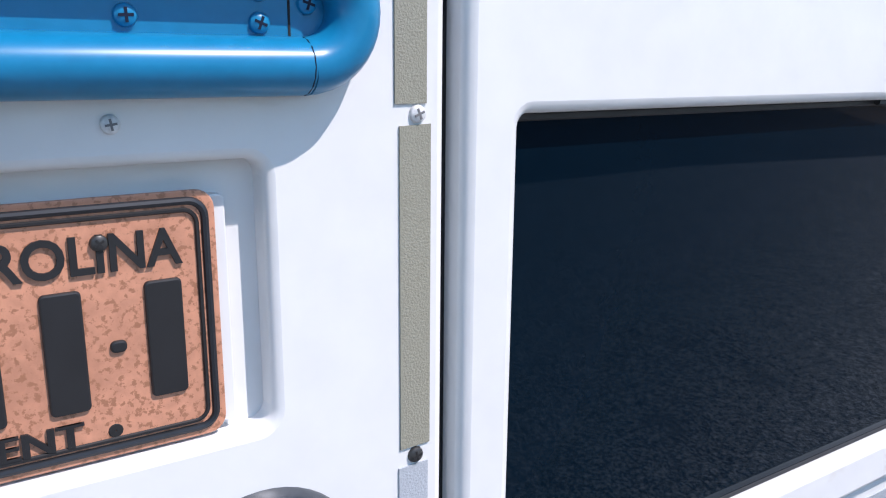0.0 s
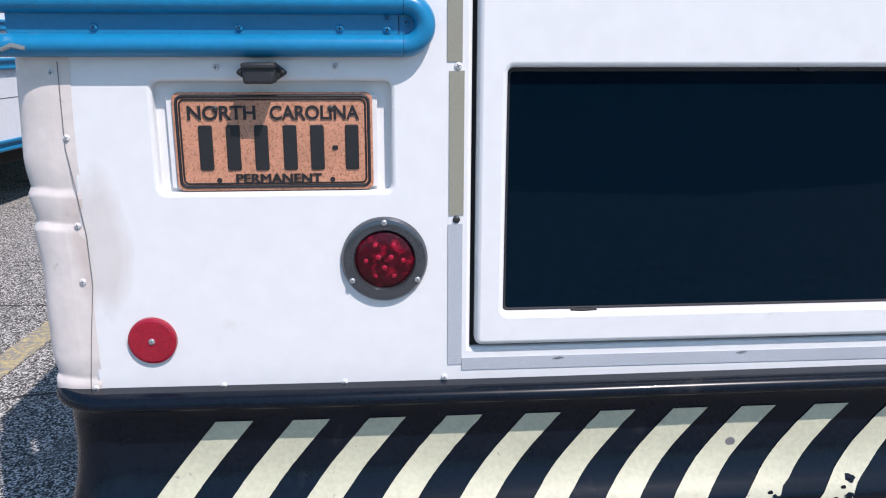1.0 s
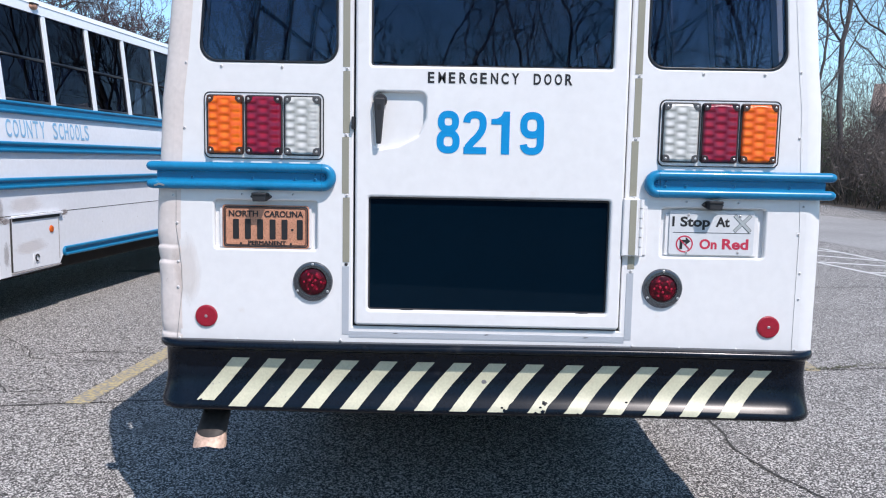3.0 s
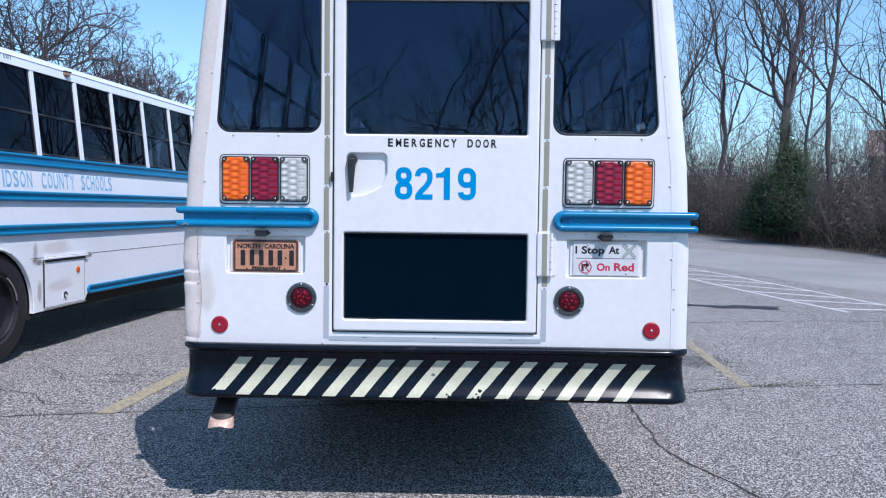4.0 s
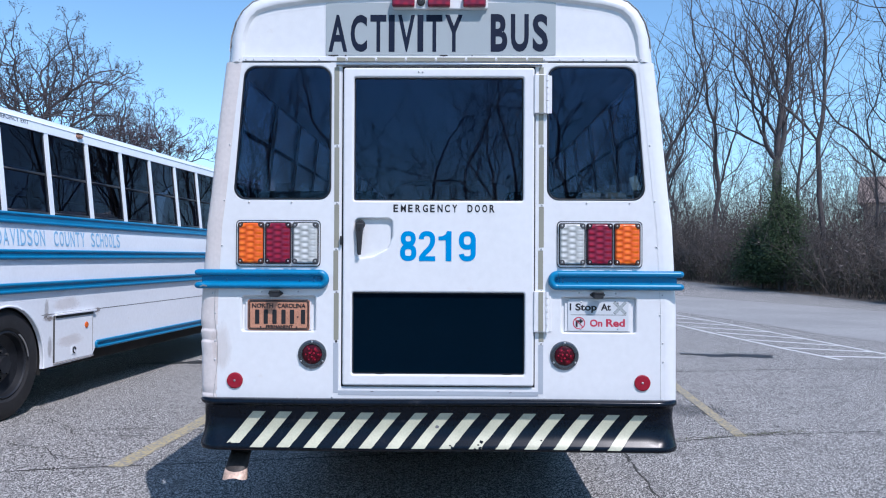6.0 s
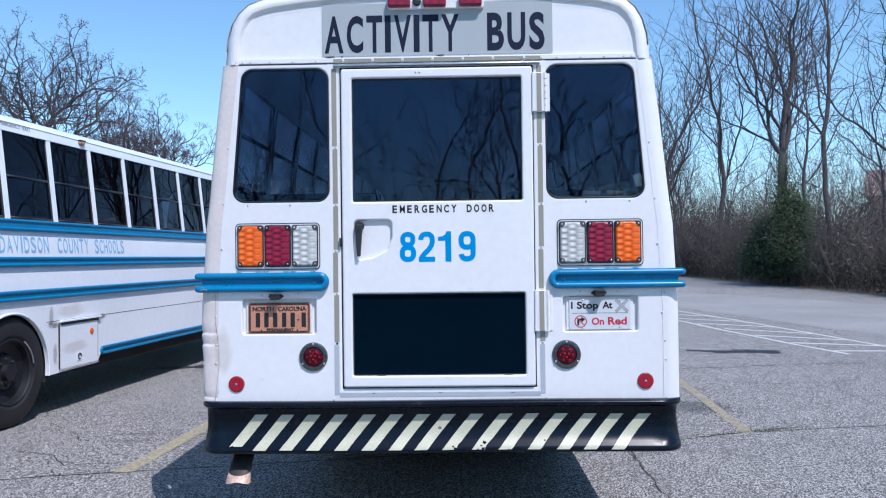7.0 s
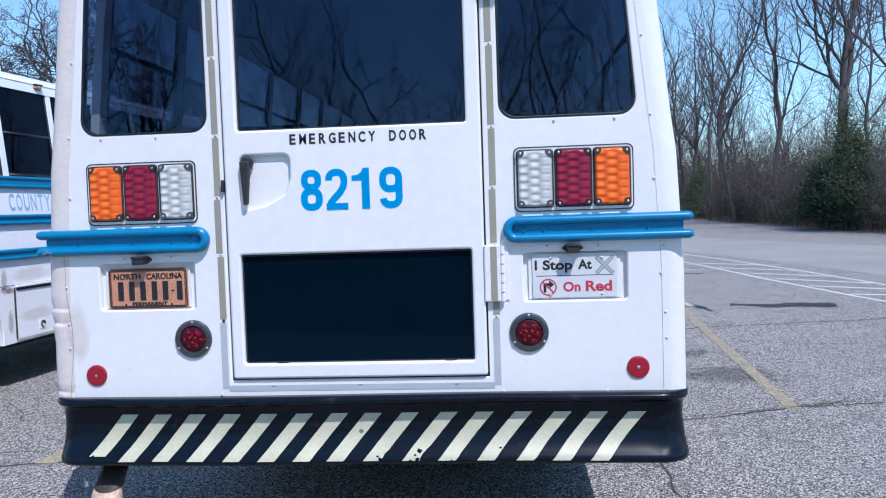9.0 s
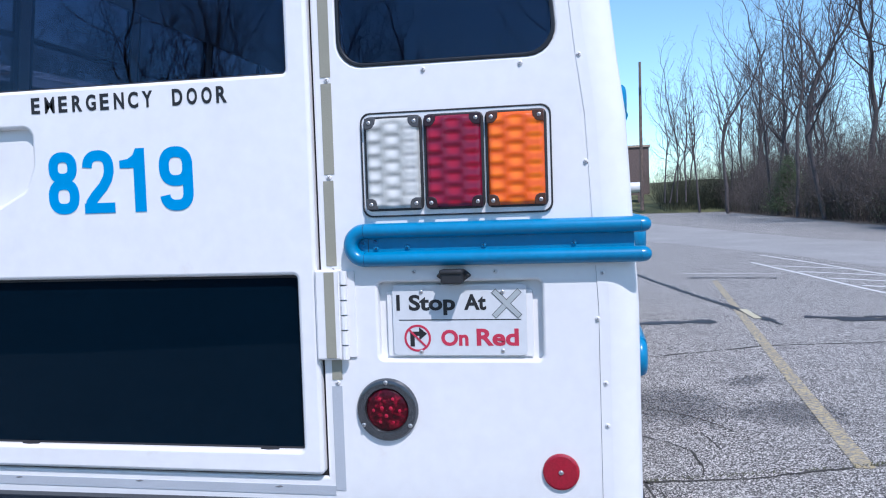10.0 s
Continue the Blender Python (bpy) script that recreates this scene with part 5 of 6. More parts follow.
def film_disc(material_of, parent, place, w, h):
    bm = bmesh.new()
    bm.faces.new([bm.verts.new((math.cos(math.pi * i / 14), math.sin(math.pi * i / 14), 0)) for i in range(28)])
    ob = part("grime", bm, material_of, parent, smooth=0)
    ob.matrix_basis = place @ Matrix.Diagonal((h, w, 1, 1))
    return ob


for k, (y, z, w, h) in enumerate(((0.70, 0.93, 0.10, 0.05), (0.68, 1.02, 0.05, 0.12), (1.66, 0.945, 0.09, 0.04), (0.74, 0.62, 0.05, 0.14), (1.05, 1.05, 0.30, 0.10))):
    film_disc(GRIME if k < 4 else TAN_FILM, coach, pose(1.2306 + 0.0003 * k, y, z, 0, 90, 0), w, h)
film_disc(TAN_FILM, hatch, pose(1.2402, 1.1, 0.66, 0, 90, 0), 0.30, 0.08)
film_disc(TAN_FILM, bus, pose(-1.118, -0.0012, 1.105, 90, 0, 0), 0.15, 0.062)
part("side_marker", lathe([(0.0005, 0.012), (0.026, 0.011), (0.034, 0.004), (0.035, 0.0)], 24, "x", (1.239, 1.42, 0.80)), ORANGE, coach, "round orange side marker")
marker = lathe([(0.0005, 0.04), (0.030, 0.036), (0.046, 0.020), (0.050, 0.0)], 20, "x", (0, 0, 0))
bmesh.ops.scale(marker, vec=(1, 1.15, 0.62), verts=marker.verts)
bmesh.ops.translate(marker, vec=(1.089, 1.48, 2.90), verts=marker.verts)
marker = part("roof_marker", marker, material("sun-faded amber lens", (0.42, 0.22, 0.14), 0.5, var=0.3, scale=40), coach, "small sun-faded amber roof marker")
part("marker_hood", box(1.085, 1.128, 1.425, 1.535, 2.922, 2.935, 0.004), CRACK, marker)
for y, z in ((0.79, 0.9), (0.79, 0.7), (0.79, 0.52), (1.66, 0.9), (2.4, 0.8), (3.2, 0.8)):
    part("rivet", lathe([(0.0005, 0.004), (0.006, 0.003), (0.008, 0.0)], 10, "x", (1.229, y, z)), WHITE_SCREW, coach)
exit_sign = new("exit_lettering")
exit_sign.parent = coach
exit_sign.matrix_basis = pose(0, 0, 2.885, 0, 0, 90)
for words, y0, y1 in (("EMERGENCY", 0.06, 0.40), ("EXIT", 0.435, 0.56)):
    letters("word", words, y0, y1, 0.0, 0.042, 0.0, NAVY, exit_sign, depth=0.0006)
for ob in exit_sign.children:
    for v in ob.data.vertices:
        v.co.y = v.co.y - half_width(2.885 + v.co.z) - 0.0135
fleet = new("fleet_lettering")
fleet.parent = coach
fleet.matrix_basis = pose(0, 0, 1.664, 0, 0, 90)
for words, y0, y1 in (("DAVIDSON", -0.09, 0.68), ("COUNTY", 0.835, 1.43), ("SCHOOLS", 1.56, 2.21)):
    widths = [0.3 if ch == "I" else 0.82 if ch == "L" else 1.0 for ch in words]
    unit = (y1 - y0) / (sum(widths) + 0.28 * (len(words) - 1))
    a = y0
    for ch, w in zip(words, widths):
        letters("letter", ch, a, a + w * unit, 0.0, 0.158, 0.0, BLUE_FADED, fleet, weight=0.008, depth=0.0006)
        a += (w + 0.28) * unit
for ob in fleet.children:
    for v in ob.data.vertices:
        v.co.y = v.co.y - half_width(1.664 + v.co.z) - 0.0028

# ---- ground ----
def sheet(points, z, mat, name, label, category, kind="structure", thick=0.0):
    bm = bmesh.new()
    top = [bm.verts.new((x, y, z)) for x, y in points]
    bm.faces.new(top)
    if thick:
        low = [bm.verts.new((x, y, z - thick)) for x, y in points]
        grid_faces(bm, [top, low], True)
    return solid(name, bm, mat, label, category, kind, smooth=0)


def ribbon(line, width, z, jitter=0.0, seed=0, step=0.12):
    """A strip along a line on the ground, its edges wandering by jitter."""
    rng = random.Random(seed)
    pts = []
    for (x0, y0), (x1, y1) in zip(line, line[1:]):
        n = max(1, int(math.hypot(x1 - x0, y1 - y0) / step))
        pts += [(x0 + (x1 - x0) * i / n, y0 + (y1 - y0) * i / n) for i in range(n)]
    pts.append(line[-1])
    bm, rows, drift = bmesh.new(), [], 0.0
    for i, (x, y) in enumerate(pts):
        a, b = pts[max(i - 1, 0)], pts[min(i + 1, len(pts) - 1)]
        d = Vector((b[0] - a[0], b[1] - a[1])).normalized()
        drift = drift * 0.8 + rng.uniform(-jitter, jitter)
        w = width / 2 * (1 + (rng.uniform(-0.6, 0.5) * min(1, jitter * 120)))
        rows.append([bm.verts.new((x - d.y * (drift + k * w), y + d.x * (drift + k * w), z)) for k in (-1, 1)])
    grid_faces(bm, rows)
    return bm


far = 900
sheet([(-far, -far), (far, -far), (far, far), (-far, far)], 0.0, ASPHALT, "ground", "weathered grey asphalt car park with pale aggregate", "ground")
sheet([(12.6, 4.0), (8.3, 10.8), (7.75, 12.3), (7.3, 15.6), (6.5, 19.9), (1.0, 38.0), (-2.0, 60.0), (5.0, 60.0), (9.0, 30.0), (13.1, 19.0), (19.0, 6.0)], 0.004, PALE, "road", "pale worn asphalt drive lane", "road")

# painted lines
for line, w, seed in (([(-2.405, 1.79), (-2.31, 3.2), (-2.05, 8.5)], 0.145, 3), ([(2.62, 2.95), (2.80, 5.6), (3.10, 9.7), (3.42, 14.0)], 0.11, 4)):
    solid("yellow_line", ribbon(line, w, 0.004, 0.0006, seed), YELLOW if seed == 3 else YELLOW_FADED, "worn yellow parking line on asphalt", "road marking", "structure", smooth=0)
solid("yellow_line", ribbon([(3.17, 9.75), (3.20, 8.85)], 0.10, 0.0085, 0.0006, 9), material("bright yellow line paint", (0.46, 0.43, 0.30), 0.8, var=0.2, scale=6, fine=70),
      "short bright piece of yellow line over a tar seam", "road marking", "structure", smooth=0)
white_lines = [([(6.08, 8.3), (5.84, 9.6), (5.70, 10.8), (5.47, 12.6), (5.25, 15.1), (4.9, 18.4)], 0.08), ([(7.28, 8.0), (7.15, 9.3), (6.91, 11.8), (6.60, 14.9), (6.10, 18.3), (5.6, 21.0)], 0.08),
               ([(3.0, 15.6), (4.9, 15.3)], 0.07)]
white_lines += [([(xa, ya), (xb, yb)], 0.12) for xa, ya, xb, yb in ((6.03, 8.72, 7.22, 8.6), (5.86, 9.95, 7.15, 9.35), (5.74, 11.3, 6.98, 10.3), (5.62, 12.7, 6.90, 11.5),
                                                                  (5.46, 14.1, 6.78, 12.9), (5.30, 15.6, 6.62, 14.4), (5.15, 17.2, 6.42, 16.1))]
for i, (line, w) in enumerate(white_lines):
    solid("white_line", ribbon(line, w, 0.006 if i < 3 else 0.008, 0.0003, 20 + i), LINE_WHITE, "worn white hatching line on asphalt", "road marking", "structure", smooth=0)

# tar seams, patches and cracks
for line, w, seed in (([(2.0, 15.9), (2.55, 12.6), (3.38, 8.36)], 0.11, 1), ([(1.62, 8.46), (2.64, 8.64)], 0.26, 2), ([(3.0, 14.6), (4.6, 14.3)], 0.14, 5),
                      ([(3.78, 8.98), (4.1, 8.90), (4.55, 8.80)], 0.20, 6), ([(4.15, 8.84), (4.6, 8.76), (5.15, 8.64)], 0.30, 8), ([(4.5, 8.98), (5.0, 8.86), (5.22, 8.83)], 0.13, 11), ([(-4.5, 7.35), (-3.7, 7.6), (-2.2, 7.75)], 0.3, 7)):
    solid("tar_patch", ribbon(line, w, {8: 0.0072, 11: 0.0078}.get(seed, 0.0065), 0.05 if seed in (6, 8, 11) else 0.012, seed), TAR, "black tar patch on asphalt", "road patch", "structure", smooth=0)
cracks = [([(-6.5, 0.95), (-3.2, 1.62), (-1.84, 1.93), (0.2, 2.35), (1.38, 2.62), (2.0, 2.74), (2.65, 3.0), (4.5, 3.3), (8.0, 3.9)], 0.022),
          ([(1.40, 2.62), (1.46, 2.02), (1.45, 1.77), (1.462, 1.50), (1.435, 1.25), (1.50, 0.98), (1.56, 0.80), (1.75, 0.30), (2.1, -0.3)], 0.014), ([(1.2, 3.78), (1.44, 3.51), (1.58, 3.38), (1.70, 3.21), (1.72, 2.95), (1.72, 2.76)], 0.014),
          ([(1.55, 4.25), (1.74, 4.11), (1.90, 3.90), (2.05, 3.62)], 0.013), ([(1.80, 3.75), (1.84, 3.54), (1.89, 3.25)], 0.012), ([(1.39, 2.64), (1.48, 2.55), (1.50, 2.41), (1.47, 2.1)], 0.012),
          ([(-4.6, 3.84), (-4.01, 3.90), (-3.42, 3.97), (-2.84, 4.08), (-2.0, 4.1)], 0.012), ([(-3.9, 3.6), (-3.76, 3.50), (-3.4, 3.1), (-3.25, 2.85), (-2.6, 2.8)], 0.009),
          ([(3.6, 4.2), (4.4, 4.7), (5.4, 4.9), (6.2, 5.4)], 0.012), ([(2.9, 5.9), (3.9, 5.6), (5.0, 5.8)], 0.012), ([(-3.4, 2.9), (-2.9, 3.1), (-1.8, 3.0), (-1.0, 3.1)], 0.012), ([(-3.6, 2.5), (-3.2, 2.3), (-2.95, 2.0), (-2.6, 2.05)], 0.010),
          ([(1.4, 6.1), (2.9, 6.9), (5.2, 7.3), (8.0, 7.3)], 0.035)]
for i, (line, w) in enumerate(cracks):
    solid("asphalt_crack", ribbon(line, w, 0.003, 0.010, 40 + i, 0.05), CRACK, "dark crack in the asphalt", "crack", "structure", smooth=0)
for k, (cx, cy, rx, ry) in enumerate(((1.70, 4.35, 0.42, 0.55), (2.52, 4.18, 0.40, 0.36), (2.4, 5.2, 0.25, 0.14))):
    stain = sheet([(math.cos(math.pi * i / 16), math.sin(math.pi * i / 16)) for i in range(32)], 0, STAIN, "oil_stain", "dark oil stain on asphalt", "stain")
    stain.matrix_world = pose(cx, cy, 0.0025 + 0.0003 * k, 0, 0, 25 * k) @ Matrix.Diagonal((rx * 1.35, ry * 1.35, 1, 1))
rng = random.Random(5)
weeds = bmesh.new()
for i in range(420):
    t = rng.random()
    x = 1.4 + 1.9 * t if rng.random() < 0.75 else rng.uniform(2.6, 3.0)
    y = 2.62 + (x - 1.38) * 0.30 + rng.gauss(0, 0.018)
    a, h = rng.uniform(0, 6.28), rng.uniform(0.006, 0.022)
    p = [weeds.verts.new((x + 0.003 * math.cos(a), y + 0.003 * math.sin(a), 0.003)), weeds.verts.new((x - 0.003 * math.cos(a), y - 0.003 * math.sin(a), 0.003)),
         weeds.verts.new((x + rng.uniform(-0.02, 0.02), y + rng.uniform(-0.02, 0.02), 0.003 + h))]
    weeds.faces.new(p)
solid("crack_weeds", weeds, GRASS, "small dry weeds growing in an asphalt crack", "weeds", "stuff", smooth=0)


# woodland floor: rises gently behind the car park's edge, and a grass bank at the far end
def bank(edge, depth, rise, name, mat, label, seed):
    bm, rows = bmesh.new(), []
    for i, (x, y) in enumerate(edge):
        a, b = edge[max(i - 1, 0)], edge[min(i + 1, len(edge) - 1)]
        d = Vector((b[0] - a[0], b[1] - a[1])).normalized()
        row = []
        for k in range(9):
            u = k / 8
            q = Vector((x, y)) + Vector((d.y, -d.x)) * (depth * u)
            row.append(bm.verts.new((q.x, q.y, 0.006 + rise * u ** 0.8 * (1 + 0.25 * noise.noise((q.x * 0.2, q.y * 0.2, seed))))))
        rows.append(row)
    grid_faces(bm, rows)
    return solid(name, bm, mat, label, "ground", "structure")


def edge_at(y):
    return 15.3 - 0.05 * max(0, 30 - y) * 0.3 + 0.035 * max(0, y - 40)


bank([(edge_at(y), y) for y in range(-30, 131, 8)], 60, 1.2, "ground_woods", LITTER, "brown leaf litter under bare trees", 1)
bank([(x, 112 - x * 0.3) for x in (-160, -90, -60, -40, -20, 0, 10, 20, 30)][::1], -30, 5.0, "ground_bank", GRASS, "dull green grass bank", 2)
# the dark colour of this floor stands for tree shade on the ground
bank([(x, -6.6 + 0.5 * math.sin(x * 0.7)) for x in (-120, -60, -30, -18, -12, -8, -5, -2.5, 0, 2.5, 5, 8, 12, 18, 30, 60, 120)], 50, 1.0, "ground_woods_2", SHADED_LITTER, "leaf litter under bare trees, darkened for their shade", 3)


# ---- trees ----
def prisms(segments, sides):
    verts, faces = [], []
    for p, q, r0, r1 in segments:
        d = (q - p)
        if d.length < 1e-5:
            continue
        d.normalize()
        u = d.cross(Vector((0.31, 0.17, 0.93)) if abs(d.z) < 0.9 else Vector((1, 0, 0))).normalized()
        w = d.cross(u)
        n = len(verts)
        for c, r in ((p, r0), (q, r1)):
            for k in range(sides):
                a = 2 * math.pi * k / sides
                verts.append(c + u * (r * math.cos(a)) + w * (r * math.sin(a)))
        for k in range(sides):
            faces.append((n + k, n + (k + 1) % sides, n + sides + (k + 1) % sides, n + sides + k))
    return verts, faces


def raw_mesh(name, verts, faces, mat, smooth=False):
    me = bpy.data.meshes.new(name)
    me.from_pydata([tuple(v) for v in verts], [], faces)
    if smooth:
        for p in me.polygons:
            p.use_smooth = True
    me.materials.append(mat)
    return me


def fork_off(rng, p, d, r, thick, thin, tips, cfg):
    """One limb and all that grows from it: each piece splits into a leader and a thinner side limb."""
    stack = [(p, d, r)]
    while stack:
        p, d, r = stack.pop()
        length = cfg["reach"] * r ** 0.4 * rng.uniform(0.6, 1.4)
        w = cfg["bend"] * (1 + cfg.get("curl", 1.5) * max(0.0, 1 - r / 0.06))
        pieces = 3 if r > 0.02 else 2 if r > 0.011 else 1
        for _ in range(pieces):
            d = (d + Vector((rng.gauss(0, w), rng.gauss(0, w), rng.gauss(0, w) + cfg["up"]))).normalized()
            q = p + d * (length / pieces)
            (thick if r > 0.02 else thin).append((p, q, r, r * 0.97))
            p = q
        if p.z < 0.8:
            continue
        if r < cfg["least"]:
            for _ in range(cfg.get("spray", 2)):
                q = p + (d + Vector((rng.gauss(0, 0.4), rng.gauss(0, 0.4), rng.gauss(0.1, 0.3)))).normalized() * cfg["twig"] * rng.uniform(0.5, 1.2)
                thin.append((p, q, cfg["least"] * 0.6, cfg["least"] * 0.35))
                tips.append(q)
            continue
        side = d.orthogonal().normalized()
        side.rotate(Matrix.Rotation(rng.uniform(0, 6.283), 3, d))
        a, c = radians(rng.uniform(*cfg["lead"])), radians(rng.uniform(*cfg["side"]))
        stack.append((p, (d * math.cos(a) - side * math.sin(a)).normalized(), r * rng.uniform(*cfg["main"])))
        stack.append((p, (d * math.cos(c) + side * math.sin(c)).normalized(), r * rng.uniform(*cfg["thin"])))


def tree_kind(seed, height, cfg, forked=False, buds=0):
    rng = random.Random(seed)
    thick, thin, tips = [], [], []
    base = Vector((0, 0, -0.2))
    r = height * cfg["girth"]
    tilt = cfg.get("tilt", 0.06)
    lean_to = Vector((rng.gauss(0, tilt), rng.gauss(0, tilt), 1)).normalized()
    p, n = base, 8
    for k in range(n):
        q = p + (lean_to + Vector((rng.gauss(0, 0.045), rng.gauss(0, 0.045), 0))) * (height * cfg["first"] / n)
        thick.append((p, q, r * (1.12 - 0.2 * k / n), r * (1.12 - 0.2 * (k + 1) / n)))
        p = q
        if k > 3 and rng.random() < cfg["low"]:
            out = Vector((rng.gauss(0, 1), rng.gauss(0, 1), 0.5)).normalized()
            fork_off(rng, p, out, r * rng.uniform(0.12, 0.3), thick, thin, tips, cfg)
    limbs = FORK_LIMBS if forked else cfg["limbs"](rng) if "limbs" in cfg else ((rng.gauss(0, 0.12), rng.gauss(0, 0.12), 0.88), (rng.gauss(0, 0.5), rng.gauss(0, 0.5), 0.5))
    for dx, dy, k in limbs:
        fork_off(rng, p, Vector((dx, dy, 1)).normalized(), r * k, thick, thin, tips, cfg)
    trunk = raw_mesh("trunk", *prisms(thick, 7), BARK, True)
    crown = raw_mesh("crown", *prisms(thin, 3), TWIG)
    bud = None
    if buds:
        v, f = [], []
        for _ in range(buds):
            c = rng.choice(tips) + Vector((rng.gauss(0, 0.07), rng.gauss(0, 0.07), rng.gauss(0, 0.07)))
            s = rng.uniform(0.018, 0.038)
            n = len(v)
            a = Vector((rng.gauss(0, 1), rng.gauss(0, 1), rng.gauss(0, 1))).normalized()
            b = a.orthogonal().normalized()
            v += [c + a * s, c + b * s * 0.6, c - a * s * 0.8, c - b * s * 0.6]
            f.append((n, n + 1, n + 2, n + 3))
        bud = raw_mesh("buds", v, f, BUD)
    return trunk, crown, bud


WOOD = dict(reach=2.25, bend=0.05, up=0.05, least=0.0112, twig=0.5, lead=(3, 16), side=(18, 48), main=(0.86, 0.95), thin=(0.32, 0.54), first=0.26, low=0.5, girth=0.0064)
SLIM = {**WOOD, "girth": 0.0050, "main": (0.88, 0.96), "thin": (0.30, 0.52), "lead": (2, 10), "first": 0.30, "tilt": 0.09}
BROAD = {**WOOD, "girth": 0.0074, "lead": (4, 18), "side": (22, 54), "main": (0.84, 0.94), "thin": (0.38, 0.62), "first": 0.22, "least": 0.0125}


def round_crown(rng):
    """Limbs of a round-headed tree: a leader and two whorls that open outwards."""
    limbs = [(rng.gauss(0, 0.1), rng.gauss(0, 0.1), 0.62)]
    for count, out, k, start in ((3, 0.62, 0.52, 0.4), (3, 1.6, 0.40, 1.4)):
        for j in range(count):
            a = start + j * 2 * math.pi / count + rng.gauss(0, 0.18)
            limbs.append((out * math.cos(a), out * math.sin(a), k * rng.uniform(0.9, 1.1)))
    return limbs


OAK = dict(limbs=round_crown, tilt=0.02, spray=3, reach=1.75, bend=0.10, up=0.05, least=0.0150, twig=0.32, lead=(10, 28), side=(32, 62), main=(0.79, 0.91), thin=(0.50, 0.72), first=0.5, low=0.0, girth=0.0135, curl=0.8)
FORK_LIMBS = ((-0.80, 0.1, 0.52), (0.02, 0.0, 0.78), (0.36, -0.1, 0.58))
woods = [tree_kind(11, 21, WOOD), tree_kind(12, 24, WOOD), tree_kind(13, 19, SLIM), tree_kind(14, 23, SLIM), tree_kind(15, 17, SLIM), tree_kind(16, 22, BROAD), tree_kind(17, 20, BROAD),
         tree_kind(18, 15, {**SLIM, "tilt": 0.16}), tree_kind(19, 20, {**WOOD, "tilt": 0.12, "bend": 0.075})]
fork = tree_kind(21, 26, {**BROAD, "girth": 0.0098, "first": 0.29, "bend": 0.06, "least": 0.0145}, forked=True)
oaks = [tree_kind(31, 11, OAK, buds=15000), tree_kind(32, 10, OAK, buds=12000)]


def plant(kind, x, y, z, turn, size, label, group):
    t = thing("tree", label, "tree", pose(x, y, z, 0, 0, turn) @ Matrix.Scale(size, 4), group)
    part("trunk", kind[0], None, t)
    part("crown", kind[1], None, t)
    if kind[2]:
        tagged(part("bud", kind[2], None, t), kind="stuff")
    return t


rng = random.Random(77)
plant(fork, 19.6, 44.9, 0.3, 0, 1.0, "tall bare tree with a forked trunk at the woodland edge", "woodland trees")
spots = []
tries = 0
while len(spots) < 17 and tries < 6000:
    tries += 1
    y = rng.uniform(17, 125)
    x = edge_at(y) + 1.2 + abs(rng.gauss(0, 11))
    if all((x - a) ** 2 + (y - b) ** 2 > 3.2 for a, b in spots) and (x - 19.6) ** 2 + (y - 44.9) ** 2 > 5:
        spots.append((x, y))
for x, y, k, size in ((15.9, 90, 1, 1.15), (14.6, 103, 0, 1.0), (17.6, 76, 3, 1.1), (16.4, 62, 3, 1.1), (16.2, 54, 8, 1.1), (18.6, 54, 1, 1.1), (18.3, 35.5, 3, 1.1), (17.6, 28.5, 8, 0.95), (19.5, 70, 1, 1.3)):
    plant(woods[k], x, y, 0.2, rng.uniform(0, 360), size, "tall thick bare tree at the woodland edge", "woodland trees")
for _ in range(6):
    y = rng.uniform(72, 118)
    plant(woods[rng.choice((0, 2, 3, 4, 7, 8))], edge_at(y) + rng.uniform(0.6, 7), y, 0.2, rng.uniform(0, 360), rng.uniform(0.9, 1.25), "tall slender bare tree at the woodland edge", "woodland trees")
for x, y in spots:
    plant(woods[rng.choice((0, 1, 2, 3, 4, 6, 7, 8, 2, 7))], x, y, 0.2, rng.uniform(0, 360), rng.uniform(0.6, 1.05) * (1.0 if y < 45 else 1.15), "tall bare deciduous tree in early spring", "woodland trees")
for _ in range(9):
    y = rng.uniform(24, 66)
    plant(woods[rng.choice((2, 4, 7, 4, 7))], edge_at(y) + rng.uniform(0.8, 9), y, 0.2, rng.uniform(0, 360), rng.uniform(0.5, 0.95), "slender bare sapling at the woodland edge", "woodland trees")
for x, y, k, size in ((10.7, 107, 2, 1.0), (11.5, 108.5, 7, 1.3), (12.4, 108, 4, 1.15), (13.4, 107, 3, 0.95)):
    plant(woods[k], x, y, 1.6, rng.uniform(0, 360), size, "slender bare tree on the grass bank", "woodland trees")
for _ in range(6):
    x = rng.uniform(14.0, 26)
    plant(rng.choice(woods), x, rng.uniform(116, 136) - x * 0.3, 2.5, rng.uniform(0, 360), rng.uniform(0.7, 1.1), "tall bare deciduous tree on the grass bank", "woodland trees")
REAR = dict(reach=2.45, bend=0.08, up=0.04, least=0.0115, twig=0.45, lead=(4, 16), side=(28, 66), main=(0.85, 0.94), thin=(0.40, 0.62), first=0.14, low=0.9, girth=0.0048, curl=1.2, tilt=0.10)
spread = [tree_kind(41, 17, REAR), tree_kind(42, 16, {**REAR, "first": 0.10}), tree_kind(43, 18, {**REAR, "girth": 0.0054, "first": 0.2})]
for k, (x, y) in enumerate(((-0.5, -27), (0.6, -26), (5.2, -28), (-7.5, -27), (10.5, -27), (-15, -24), (16, -24), (-4.2, -30), (8.2, -34), (-22, -24), (23, -26), (2.6, -33))):
    plant(spread[k % 3], x, y, 0.2, 70 * k, 0.92 + 0.05 * (k % 4), "broad bare tree behind the car park", "woodland trees behind")
